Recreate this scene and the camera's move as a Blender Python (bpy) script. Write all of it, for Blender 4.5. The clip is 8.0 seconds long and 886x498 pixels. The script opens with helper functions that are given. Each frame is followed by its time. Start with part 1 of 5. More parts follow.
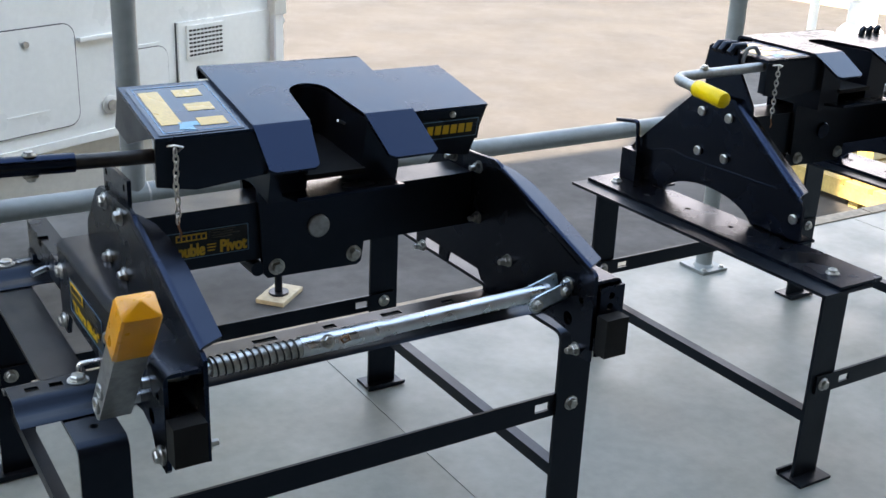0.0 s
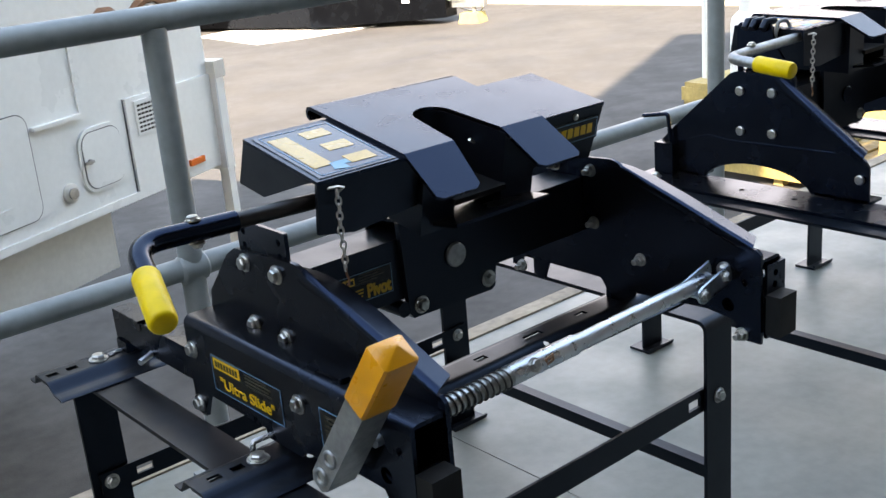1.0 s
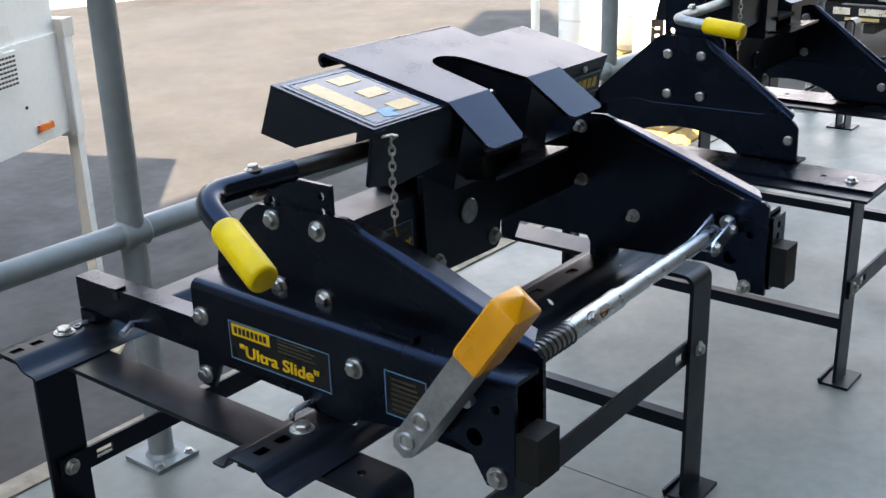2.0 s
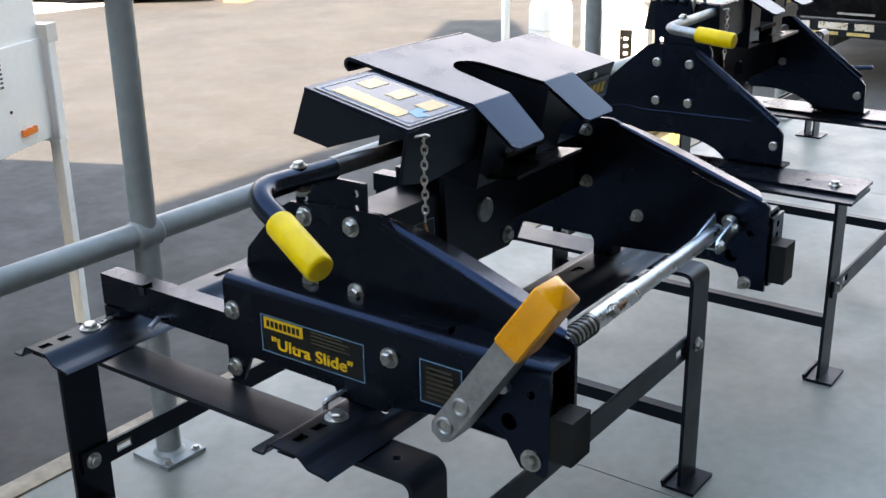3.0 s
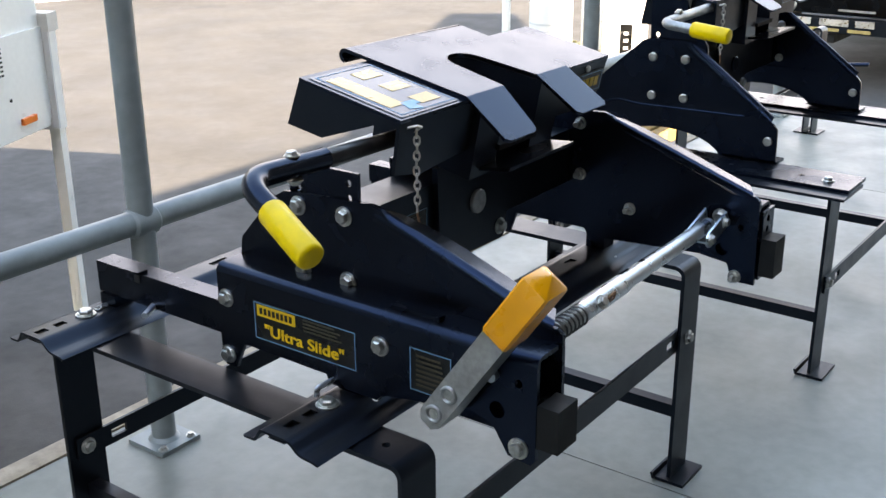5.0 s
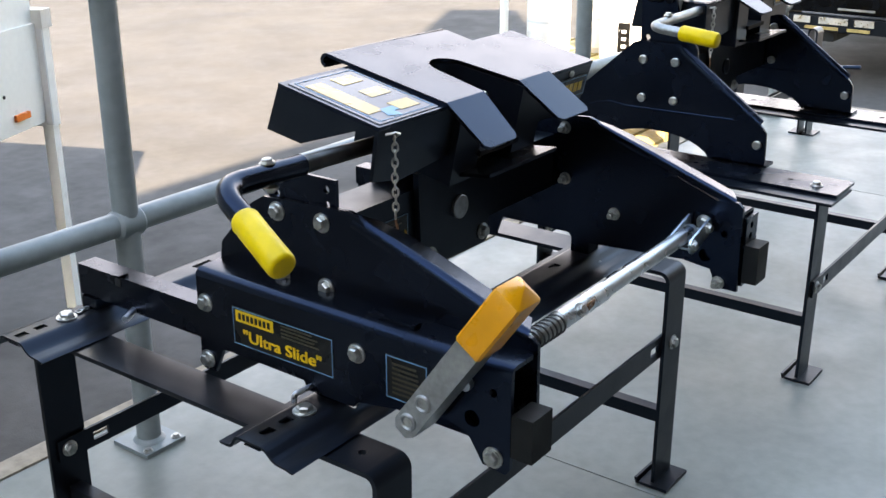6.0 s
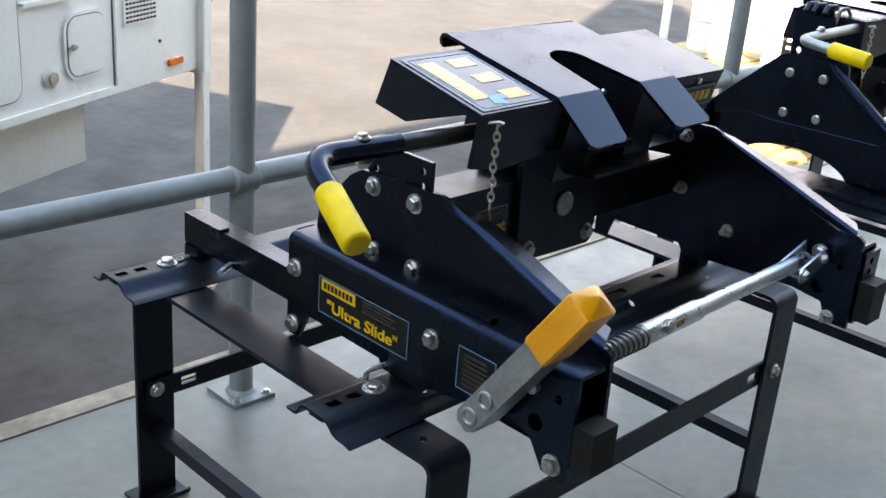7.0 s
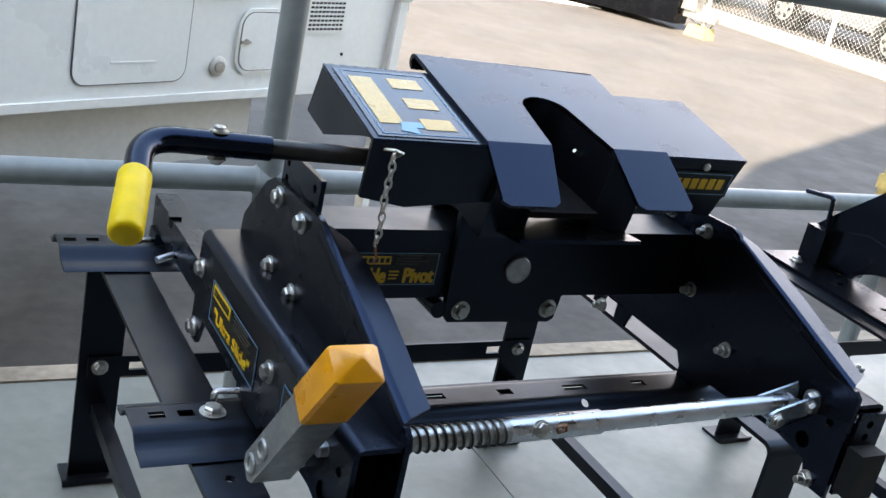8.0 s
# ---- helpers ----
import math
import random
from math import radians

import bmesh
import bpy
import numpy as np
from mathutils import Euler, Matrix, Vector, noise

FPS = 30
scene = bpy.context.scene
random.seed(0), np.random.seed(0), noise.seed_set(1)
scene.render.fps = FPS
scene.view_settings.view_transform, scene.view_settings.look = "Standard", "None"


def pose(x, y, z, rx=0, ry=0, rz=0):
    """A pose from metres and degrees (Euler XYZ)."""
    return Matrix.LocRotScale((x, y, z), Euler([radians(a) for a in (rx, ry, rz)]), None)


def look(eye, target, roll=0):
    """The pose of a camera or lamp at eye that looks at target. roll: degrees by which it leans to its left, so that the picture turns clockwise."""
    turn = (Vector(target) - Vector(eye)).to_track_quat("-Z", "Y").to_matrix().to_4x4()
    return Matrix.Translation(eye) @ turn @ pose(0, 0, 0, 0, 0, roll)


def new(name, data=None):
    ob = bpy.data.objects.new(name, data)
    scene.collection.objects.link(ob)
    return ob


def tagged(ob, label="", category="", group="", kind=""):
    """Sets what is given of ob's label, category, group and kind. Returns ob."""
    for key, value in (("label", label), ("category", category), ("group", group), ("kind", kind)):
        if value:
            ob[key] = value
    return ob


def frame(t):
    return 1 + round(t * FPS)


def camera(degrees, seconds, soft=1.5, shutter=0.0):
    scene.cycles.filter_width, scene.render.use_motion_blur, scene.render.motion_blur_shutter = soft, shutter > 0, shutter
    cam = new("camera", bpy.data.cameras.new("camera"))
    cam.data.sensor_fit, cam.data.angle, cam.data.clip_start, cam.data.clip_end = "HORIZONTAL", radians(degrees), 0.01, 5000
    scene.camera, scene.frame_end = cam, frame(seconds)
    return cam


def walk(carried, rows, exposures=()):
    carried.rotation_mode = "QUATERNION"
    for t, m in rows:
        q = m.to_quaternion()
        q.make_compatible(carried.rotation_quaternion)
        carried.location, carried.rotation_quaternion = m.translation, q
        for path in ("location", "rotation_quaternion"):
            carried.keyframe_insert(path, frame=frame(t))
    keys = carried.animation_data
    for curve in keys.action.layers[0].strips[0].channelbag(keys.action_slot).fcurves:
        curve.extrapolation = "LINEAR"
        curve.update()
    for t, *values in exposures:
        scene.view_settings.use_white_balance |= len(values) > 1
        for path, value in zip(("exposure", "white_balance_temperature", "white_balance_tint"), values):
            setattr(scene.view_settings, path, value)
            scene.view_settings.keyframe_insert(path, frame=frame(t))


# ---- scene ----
cam = camera(43.9, 8.0, soft=1.5)
PATH = [
    (0, (0.012, 0.027, 1.378), (1.014, 1.603, 0.662), 2.5),
    (0.2, (-0.044, 0.056, 1.381), (1.035, 1.606, 0.725), 2.7),
    (0.5, (-0.163, 0.123, 1.347), (0.996, 1.626, 0.717), -1.0),
    (0.7, (-0.245, 0.207, 1.349), (0.951, 1.69, 0.74), -4.3),
    (1, (-0.324, 0.365, 1.309), (0.879, 1.829, 0.669), -4.9),
    (1.2, (-0.365, 0.47, 1.289), (0.855, 1.923, 0.657), -6.8),
    (1.5, (-0.439, 0.594, 1.26), (0.892, 1.926, 0.587), -5.1),
    (1.7, (-0.483, 0.642, 1.27), (0.926, 1.872, 0.563), -3.1),
    (2.8, (-0.672, 0.731, 1.278), (0.835, 1.853, 0.591), -1.0),
    (3, (-0.672, 0.727, 1.281), (0.844, 1.836, 0.595), -0.9),
    (3.5, (-0.682, 0.726, 1.281), (0.87, 1.801, 0.622), -0.6),
    (4, (-0.689, 0.714, 1.284), (0.842, 1.823, 0.63), -0.8),
    (4.5, (-0.692, 0.705, 1.288), (0.847, 1.817, 0.659), -0.4),
    (4.7, (-0.689, 0.709, 1.281), (0.832, 1.822, 0.612), -0.5),
    (5.8, (-0.654, 0.686, 1.296), (0.853, 1.789, 0.581), -0.2),
    (6, (-0.652, 0.684, 1.298), (0.857, 1.791, 0.592), -0.0),
    (6.5, (-0.658, 0.674, 1.298), (0.849, 1.786, 0.596), 0.4),
    (7, (-0.581, 0.65, 1.305), (0.754, 1.938, 0.556), 4.6),
    (7.2, (-0.494, 0.617, 1.306), (0.78, 1.983, 0.59), 5.0),
    (7.5, (-0.339, 0.551, 1.313), (0.821, 2.027, 0.622), 8.5),
    (7.7, (-0.24, 0.503, 1.306), (0.88, 2.012, 0.622), 11.1),
    (8, (-0.069, 0.484, 1.28), (0.904, 2.082, 0.572), 12.6),
]
walk(cam, [(t, look(eye, target, roll)) for t, eye, target, roll in PATH], [(0, 3.06, 8750, 14), (0.5, 3.06, 8750, 14), (1.0, 2.95, 8750, 14), (1.5, 2.86, 8750, 14), (3.5, 2.94, 8750, 14), (4.5, 2.96, 8750, 14), (6.0, 3.10, 8750, 14), (7.0, 3.07, 8750, 14), (7.5, 3.15, 8750, 14), (8, 3.12, 8750, 14)])

# ---- light ----
SUN_EL = radians(43)          # the sun stands behind the shop, to the left
world = bpy.data.worlds.new("sky")
scene.world = world
world.use_nodes = True
wn = world.node_tree.nodes
wn.clear()
sky = wn.new("ShaderNodeTexSky")
sky.sky_type = "NISHITA"
sky.sun_disc = False
sky.ozone_density = 4.0
sky.air_density = 1.6
sky.dust_density = 1.0
sky.sun_elevation = SUN_EL
sky.sun_rotation = radians(225)
bg = wn.new("ShaderNodeBackground")
bg.inputs["Strength"].default_value = 0.15
wo = wn.new("ShaderNodeOutputWorld")
# thin white haze low all round, rising into an unseen broad bright bank to the north-east, placed for pale reflections
way = wn.new("ShaderNodeTexCoord")
part_z = wn.new("ShaderNodeSeparateXYZ")
low_haze = wn.new("ShaderNodeMapRange")
low_haze.interpolation_type = "SMOOTHSTEP"
for key, val in (("From Min", 0.02), ("From Max", 0.42), ("To Min", 0.3), ("To Max", 0.0)):
    low_haze.inputs[key].default_value = val
bank = wn.new("ShaderNodeVectorMath")
bank.operation = "DOT_PRODUCT"
bank.inputs[1].default_value = (0.77, 0.64, -1.0)
bank_haze = wn.new("ShaderNodeMapRange")
bank_haze.interpolation_type = "SMOOTHSTEP"
for key, val in (("From Min", 0.26), ("From Max", 0.62), ("To Min", 0.0), ("To Max", 0.95)):
    bank_haze.inputs[key].default_value = val
most = wn.new("ShaderNodeMath")
most.operation = "MAXIMUM"
haze = wn.new("ShaderNodeMix")
haze.data_type = "RGBA"
haze.inputs[7].default_value = (3.7, 3.95, 4.9, 1)
sky_links = world.node_tree.links
sky_links.new(way.outputs["Generated"], part_z.inputs[0])
sky_links.new(part_z.outputs["Z"], low_haze.inputs["Value"])
sky_links.new(way.outputs["Generated"], bank.inputs[0])
sky_links.new(bank.outputs["Value"], bank_haze.inputs["Value"])
sky_links.new(low_haze.outputs["Result"], most.inputs[0])
sky_links.new(bank_haze.outputs["Result"], most.inputs[1])
sky_links.new(most.outputs[0], haze.inputs[0])
sky_links.new(sky.outputs[0], haze.inputs[6])
sky_links.new(haze.outputs[2], bg.inputs[0])
sky_links.new(bg.outputs[0], wo.inputs[0])
sun = new("sun", bpy.data.lights.new("sun", "SUN"))
sun.data.energy, sun.data.angle, sun.data.color = 4.4, radians(0.5), (1.0, 0.96, 0.92)
sun.matrix_world = look((-10, -10, 14.142 * math.tan(SUN_EL)), (0, 0, 0))


# ---- materials ----
def material(name, colour, rough=0.5, metal=0.0, grain=0.0, grain_scale=40.0, stain=0.0, stain_scale=3.0, bump=0.0,
             bump_scale=200.0, coat=0.0, rough_var=0.1, vary=0.0, spec=0.5, tint=None):
    """A painted, bare or mineral surface: fine grain, broad stains, uneven gloss and a little relief."""
    m = bpy.data.materials.new(name)
    m.use_nodes = True
    nt = m.node_tree
    n, l = nt.nodes, nt.links
    p = n["Principled BSDF"]
    p.inputs["Metallic"].default_value = metal
    p.inputs["Coat Weight"].default_value = coat
    p.inputs["Coat Roughness"].default_value = 0.15
    p.inputs["Specular IOR Level"].default_value = spec
    if tint:
        p.inputs["Specular Tint"].default_value = (*tint, 1)
    tc = n.new("ShaderNodeTexCoord")

    def noise_at(scale, detail=4.0):
        t = n.new("ShaderNodeTexNoise")
        t.inputs["Scale"].default_value, t.inputs["Detail"].default_value = scale, detail
        l.new(tc.outputs["Object"], t.inputs["Vector"])
        return t.outputs["Fac"]

    def span(src, a, b, lo=0.35, hi=0.65):
        r = n.new("ShaderNodeMapRange")
        r.inputs["From Min"].default_value, r.inputs["From Max"].default_value = lo, hi
        r.inputs["To Min"].default_value, r.inputs["To Max"].default_value = a, b
        l.new(src, r.inputs["Value"])
        return r.outputs["Result"]

    def times(a, b):
        x = n.new("ShaderNodeMath")
        x.operation = "MULTIPLY"
        l.new(a, x.inputs[0])
        l.new(b, x.inputs[1])
        return x.outputs[0]

    shade = times(span(noise_at(grain_scale), 1 - grain, 1 + grain), span(noise_at(stain_scale), 1 - stain, 1 + stain))
    if vary:
        info = n.new("ShaderNodeObjectInfo")
        shade = times(shade, span(info.outputs["Random"], 1 - vary, 1 + vary, 0, 1))
    mix = n.new("ShaderNodeVectorMath")
    mix.operation = "SCALE"
    mix.inputs[0].default_value = colour
    l.new(shade, mix.inputs["Scale"])
    l.new(mix.outputs[0], p.inputs["Base Color"])
    l.new(span(noise_at(stain_scale * 2.3), max(0.02, rough - rough_var), min(1, rough + rough_var)), p.inputs["Roughness"])
    if bump:
        b = n.new("ShaderNodeBump")
        b.inputs["Strength"].default_value, b.inputs["Distance"].default_value = bump, 0.002
        l.new(noise_at(bump_scale, 3), b.inputs["Height"])
        l.new(b.outputs[0], p.inputs["Normal"])
    return m


BLACK = material("black_powder_coat", (0.0022, 0.002, 0.0018), 0.24, grain=0.2, stain=0.3, stain_scale=5, bump=0.05, bump_scale=500, rough_var=0.06, spec=0.40, tint=(0.28, 0.5, 1.0))
# stand paint; on hitch and rail faces a duller copy that keeps them dark
BLACK_DULL = material("dull_black_paint", (0.0035, 0.0037, 0.0045), 0.33, grain=0.2, stain=0.2, stain_scale=7, bump=0.06, bump_scale=350, rough_var=0.05, spec=0.32, tint=(0.5, 0.7, 1.0))
BAR_WORN = material("worn_dark_steel", (0.022, 0.017, 0.014), 0.38, metal=0.3, grain=0.25, grain_scale=60, stain=0.35, stain_scale=18, bump=0.08)
RUBBER = material("black_rubber", (0.0045, 0.0043, 0.0042), 0.6, grain=0.2, bump=0.1, spec=0.25)
ZINC = material("zinc_bolt", (0.468, 0.459, 0.425), 0.38, metal=1.0, grain=0.15, grain_scale=120, stain=0.25, stain_scale=25)
CHROME = material("bright_zinc_tube", (0.612, 0.620, 0.629), 0.33, metal=1.0, grain=0.03, grain_scale=60, stain=0.1, stain_scale=12)
ZINC_BLUE = material("bluish_zinc", (0.50, 0.56, 0.60), 0.34, metal=1.0, grain=0.1, grain_scale=90, stain=0.2, stain_scale=20)
STEEL = material("brushed_steel", (0.320, 0.320, 0.312), 0.45, metal=0.9, grain=0.12, grain_scale=90, stain=0.15, stain_scale=15, bump=0.1)
YELLOW = material("yellow_vinyl", (0.68, 0.45, 0.004), 0.42, grain=0.05, stain=0.09, stain_scale=30, spec=0.25)
ORANGE = material("amber_vinyl", (0.72, 0.27, 0.004), 0.34, grain=0.03, stain=0.08, stain_scale=14, bump=0.1, bump_scale=120)
RAIL = material("grey_rail_paint", (0.20, 0.225, 0.222), 0.38, grain=0.06, stain=0.12, stain_scale=4, bump=0.1)
CONCRETE = material("sealed_concrete", (0.186, 0.189, 0.164), 0.45, grain=0.06, grain_scale=30, stain=0.12, stain_scale=2.6, bump=0.12, bump_scale=90, rough_var=0.08)
NOSING = material("tan_edge_stone", (0.277, 0.218, 0.158), 0.8, grain=0.15, stain=0.2, stain_scale=6, bump=0.3, vary=0.08)
ASPHALT = material("aged_asphalt", (0.037, 0.034, 0.031), 0.85, grain=0.15, grain_scale=13, stain=0.15, stain_scale=1.2, bump=0.5, bump_scale=120)
KERB = material("kerb_concrete", (0.252, 0.233, 0.189), 0.8, grain=0.1, stain=0.12)
GELCOAT = material("white_gelcoat", (0.67, 0.69, 0.665), 0.35, grain=0.02, stain=0.05, stain_scale=1.5)
GELCOAT_GREY = material("cream_underbody", (0.480, 0.480, 0.448), 0.5, grain=0.04, stain=0.08, stain_scale=2)
SEAL = material("grey_seal", (0.45, 0.47, 0.47), 0.6)
DARKGAP = material("dark_gap", (0.07, 0.075, 0.08), 0.7)
# near-black for small dark parts; also paints the shade in slots, holes and arches
DARKVOID = material("dark_interior", (0.006, 0.006, 0.006), 0.8)
MARKER = material("orange_marker_lens", (0.680, 0.128, 0.016), 0.25)
SPRING_M = material("dark_spring_steel", (0.07, 0.068, 0.066), 0.45, metal=0.9, grain=0.1)
CHAIN_M = material("bright_chain", (0.60, 0.58, 0.54), 0.35, metal=1.0, grain=0.1)
RUST = material("rusty_hook", (0.20, 0.09, 0.04), 0.7, grain=0.3, grain_scale=200)
DECAL = material("navy_decal", (0.012, 0.018, 0.04), 0.24, stain=0.1, spec=0.5, coat=0.15)
DECAL_BLACK = material("black_decal", (0.005, 0.005, 0.005), 0.3, spec=0.3)
DECAL_BLUE = material("blue_print", (0.080, 0.192, 0.304), 0.4)
DECAL_CYAN = material("cyan_print", (0.120, 0.300, 0.400), 0.4)
PRINT_Y = material("yellow_print", (0.68, 0.39, 0.012), 0.4)
PRINT_TAN = material("tan_print", (0.50, 0.30, 0.070), 0.3, grain=0.1, grain_scale=300, coat=0.2)
PRINT_DIM = material("faint_print", (0.034, 0.025, 0.011), 0.5)
MULCH = material("dark_mulch", (0.025, 0.023, 0.018), 0.95, grain=0.4, grain_scale=30, stain=0.35, stain_scale=1.5, bump=0.8, bump_scale=60)
REDCLOTH = material("red_cloth", (0.42, 0.02, 0.03), 0.8, grain=0.1)
# matt near-black that puts the throat's shade into colour
THROAT_DARK = material("throat_dark", (0.004, 0.0038, 0.0036), 0.8, grain=0.3, spec=0.2)
WOOD_PALE = material("pale_sawn_wood", (0.390, 0.315, 0.210), 0.75, grain=0.12, stain=0.15, stain_scale=8)
WOOD_Y = material("yellow_timber", (0.36, 0.26, 0.09), 0.7, grain=0.12, stain=0.15, stain_scale=8, vary=0.1)
TANK = material("white_tank_enamel", (0.600, 0.600, 0.585), 0.35, stain=0.05)
CARBLACK = material("black_car_paint", (0.0011, 0.0011, 0.0014), 0.22, spec=0.14, tint=(0.6, 0.75, 1.0))
CARWHITE = material("white_car_paint", (0.525, 0.525, 0.518), 0.2, coat=0.5)
CARGREY = material("grey_car_paint", (0.10, 0.11, 0.115), 0.2, coat=0.5)
GLASS = material("dark_glass", (0.02, 0.025, 0.03), 0.06, spec=0.8)
WIRE = material("galvanised_wire", (0.42, 0.43, 0.43), 0.5, metal=0.7)
PLASTER = material("building_wall", (0.080, 0.076, 0.072), 0.85, grain=0.05, stain=0.08)


# ---- mesh tools ----
BASE = {}


def thing(name, base, label, category, group="", kind=""):
    """An Empty at a thing's base, which carries its parts."""
    ob = new(name)
    ob.empty_display_size = 0.05
    ob.location = base
    BASE[ob.name] = Matrix.Translation(base)
    return tagged(ob, label, category, group, kind)


def finish(bm, name, mat, angle=35):
    bmesh.ops.recalc_face_normals(bm, faces=bm.faces)
    me = bpy.data.meshes.new(name)
    bm.to_mesh(me)
    bm.free()
    me.materials.append(mat)
    me.polygons.foreach_set("use_smooth", [True] * len(me.polygons))
    me.set_sharp_from_angle(angle=radians(angle))
    return me


def part(name, bm, mat, parent, label=""):
    """Links a bmesh, drawn in world places, as one mesh under a thing or part."""
    base = BASE[parent.name]
    bmesh.ops.transform(bm, matrix=base.inverted(), verts=bm.verts)
    ob = new(name, finish(bm, name, mat))
    ob.parent = parent
    BASE[ob.name] = base
    return tagged(ob, label)


def shared(name, me, m, parent, label=""):
    """An object on shared mesh data under a thing, at the world pose m."""
    ob = new(name, me)
    ob.parent = parent
    ob.matrix_basis = BASE[parent.name].inverted() @ m
    BASE[ob.name] = m.copy()
    return tagged(ob, label)


def single(name, bm, mat, label, category, group="", kind=""):
    """A thing or piece of the setting that is one mesh."""
    ob = new(name, finish(bm, name, mat))
    BASE[ob.name] = Matrix.Identity(4)
    return tagged(ob, label, category, group, kind)


def box(bm, x0, x1, y0, y1, z0, z1, m=None):
    vs = [bm.verts.new((x, y, z)) for x in (x0, x1) for y in (y0, y1) for z in (z0, z1)]
    for f in ((0, 1, 3, 2), (4, 6, 7, 5), (0, 4, 5, 1), (2, 3, 7, 6), (0, 2, 6, 4), (1, 5, 7, 3)):
        bm.faces.new([vs[i] for i in f])
    if m is not None:
        bmesh.ops.transform(bm, matrix=m, verts=vs)
    return bm


def prism(bm, pts, vec):
    """A flat outline pushed along vec."""
    a = [bm.verts.new(p) for p in pts]
    b = [bm.verts.new(Vector(p) + Vector(vec)) for p in pts]
    n = len(pts)
    bm.faces.new(a)
    bm.faces.new(b[::-1])
    for i in range(n):
        bm.faces.new((a[i], b[i], b[(i + 1) % n], a[(i + 1) % n]))
    return bm


def rounded(bm, w, seg=2, angle=40):
    edges = [e for e in bm.edges if len(e.link_faces) == 2 and e.calc_face_angle(0) > radians(angle)]
    bmesh.ops.bevel(bm, geom=edges, offset=w, segments=seg, affect="EDGES", profile=0.5, clamp_overlap=True)
    return bm


def pierced(bm, cut):
    """A bmesh with the closed shapes of another cut out of it."""
    obs = []
    for b in (bm, cut):
        bmesh.ops.recalc_face_normals(b, faces=b.faces)
        me = bpy.data.meshes.new("blank")
        b.to_mesh(me)
        b.free()
        obs.append(bpy.data.objects.new("blank", me))
        scene.collection.objects.link(obs[-1])
    cutter = obs[0].modifiers.new("cut", "BOOLEAN")
    cutter.operation, cutter.solver, cutter.object = "DIFFERENCE", "EXACT", obs[1]
    bpy.context.view_layer.update()
    me = bpy.data.meshes.new_from_object(obs[0].evaluated_get(bpy.context.evaluated_depsgraph_get()))
    out = bmesh.new()
    out.from_mesh(me)
    for ob in obs:
        blank = ob.data
        bpy.data.objects.remove(ob)
        bpy.data.meshes.remove(blank)
    bpy.data.meshes.remove(me)
    return out


def drill(points, way, r, depth=0.02, n=16):
    """Round cutters at points along an axis."""
    bm = bmesh.new()
    for p in points:
        tube(bm, [Vector(p) - Vector(way) * depth, Vector(p) + Vector(way) * depth], r, n)
    return bm


def tube(bm, pts, r, n=14, caps=True):
    """A round bar along points; r is one radius or one for each point."""
    pts = [Vector(p) for p in pts]
    rs = r if isinstance(r, (list, tuple)) else [r] * len(pts)
    rings, side = [], None
    for i, p in enumerate(pts):
        d = (pts[min(i + 1, len(pts) - 1)] - pts[max(i - 1, 0)]).normalized()
        if side is None:
            side = d.orthogonal().normalized()
        side = (side - d * side.dot(d)).normalized()
        up = d.cross(side)
        rings.append([bm.verts.new(p + rs[i] * (math.cos(a) * side + math.sin(a) * up)) for a in (2 * math.pi * k / n for k in range(n))])
    for a, b in zip(rings, rings[1:]):
        for k in range(n):
            bm.faces.new((a[k], a[(k + 1) % n], b[(k + 1) % n], b[k]))
    if caps:
        bm.faces.new(rings[0][::-1])
        bm.faces.new(rings[-1])
    return bm


def bend(pts, radius=0.03, steps=6):
    """Rounds the corners of a line of points."""
    pts = [Vector(p) for p in pts]
    out = [pts[0]]
    for a, b, c in zip(pts, pts[1:], pts[2:]):
        p, q = b + (a - b).normalized() * radius, b + (c - b).normalized() * radius
        for k in range(steps + 1):
            t = k / steps
            out.append((1 - t) ** 2 * p + 2 * t * (1 - t) * b + t * t * q)
    return out + [pts[-1]]


def bolt_mesh(r, head, washer=True, n=6):
    bm = bmesh.new()
    if washer:
        tube(bm, [(0, 0, 0), (0, 0, 0.0022)], r * 1.42, 20)
        tube(bm, [(0, 0, 0.0022), (0, 0, 0.004)], [r * 1.2, r * 1.12], 20)
    tube(bm, [(0, 0, 0.002), (0, 0, head * 0.8), (0, 0, head)], [r, r, r * 0.8], n)
    return finish(bm, "bolt", ZINC, 25)


def nut_mesh():
    bm = tube(bmesh.new(), [(0, 0, 0), (0, 0, 0.002)], 0.0125, 18)
    tube(bm, [(0, 0, 0.002), (0, 0, 0.010), (0, 0, 0.011)], [0.0098, 0.0098, 0.0085], 6)
    tube(bm, [(0, 0, 0.011), (0, 0, 0.021), (0, 0, 0.022)], [0.0056, 0.0056, 0.0045], 12)
    return finish(bm, "bolt", ZINC, 25)


NUT = nut_mesh()
BOLT, BOLT_BIG, BOLT_SMALL, BOLT_PLAIN = bolt_mesh(0.0108, 0.011), bolt_mesh(0.0125, 0.011), bolt_mesh(0.008, 0.008), bolt_mesh(0.012, 0.009, False, 18)


def bolt(parent, p, way, me=None, turn=0.0, name="bolt"):
    q = Vector(way).to_track_quat("Z", "Y").to_matrix().to_4x4()
    return shared(name, me or BOLT, Matrix.Translation(p) @ q @ Matrix.Rotation(turn, 4, "Z"), parent)


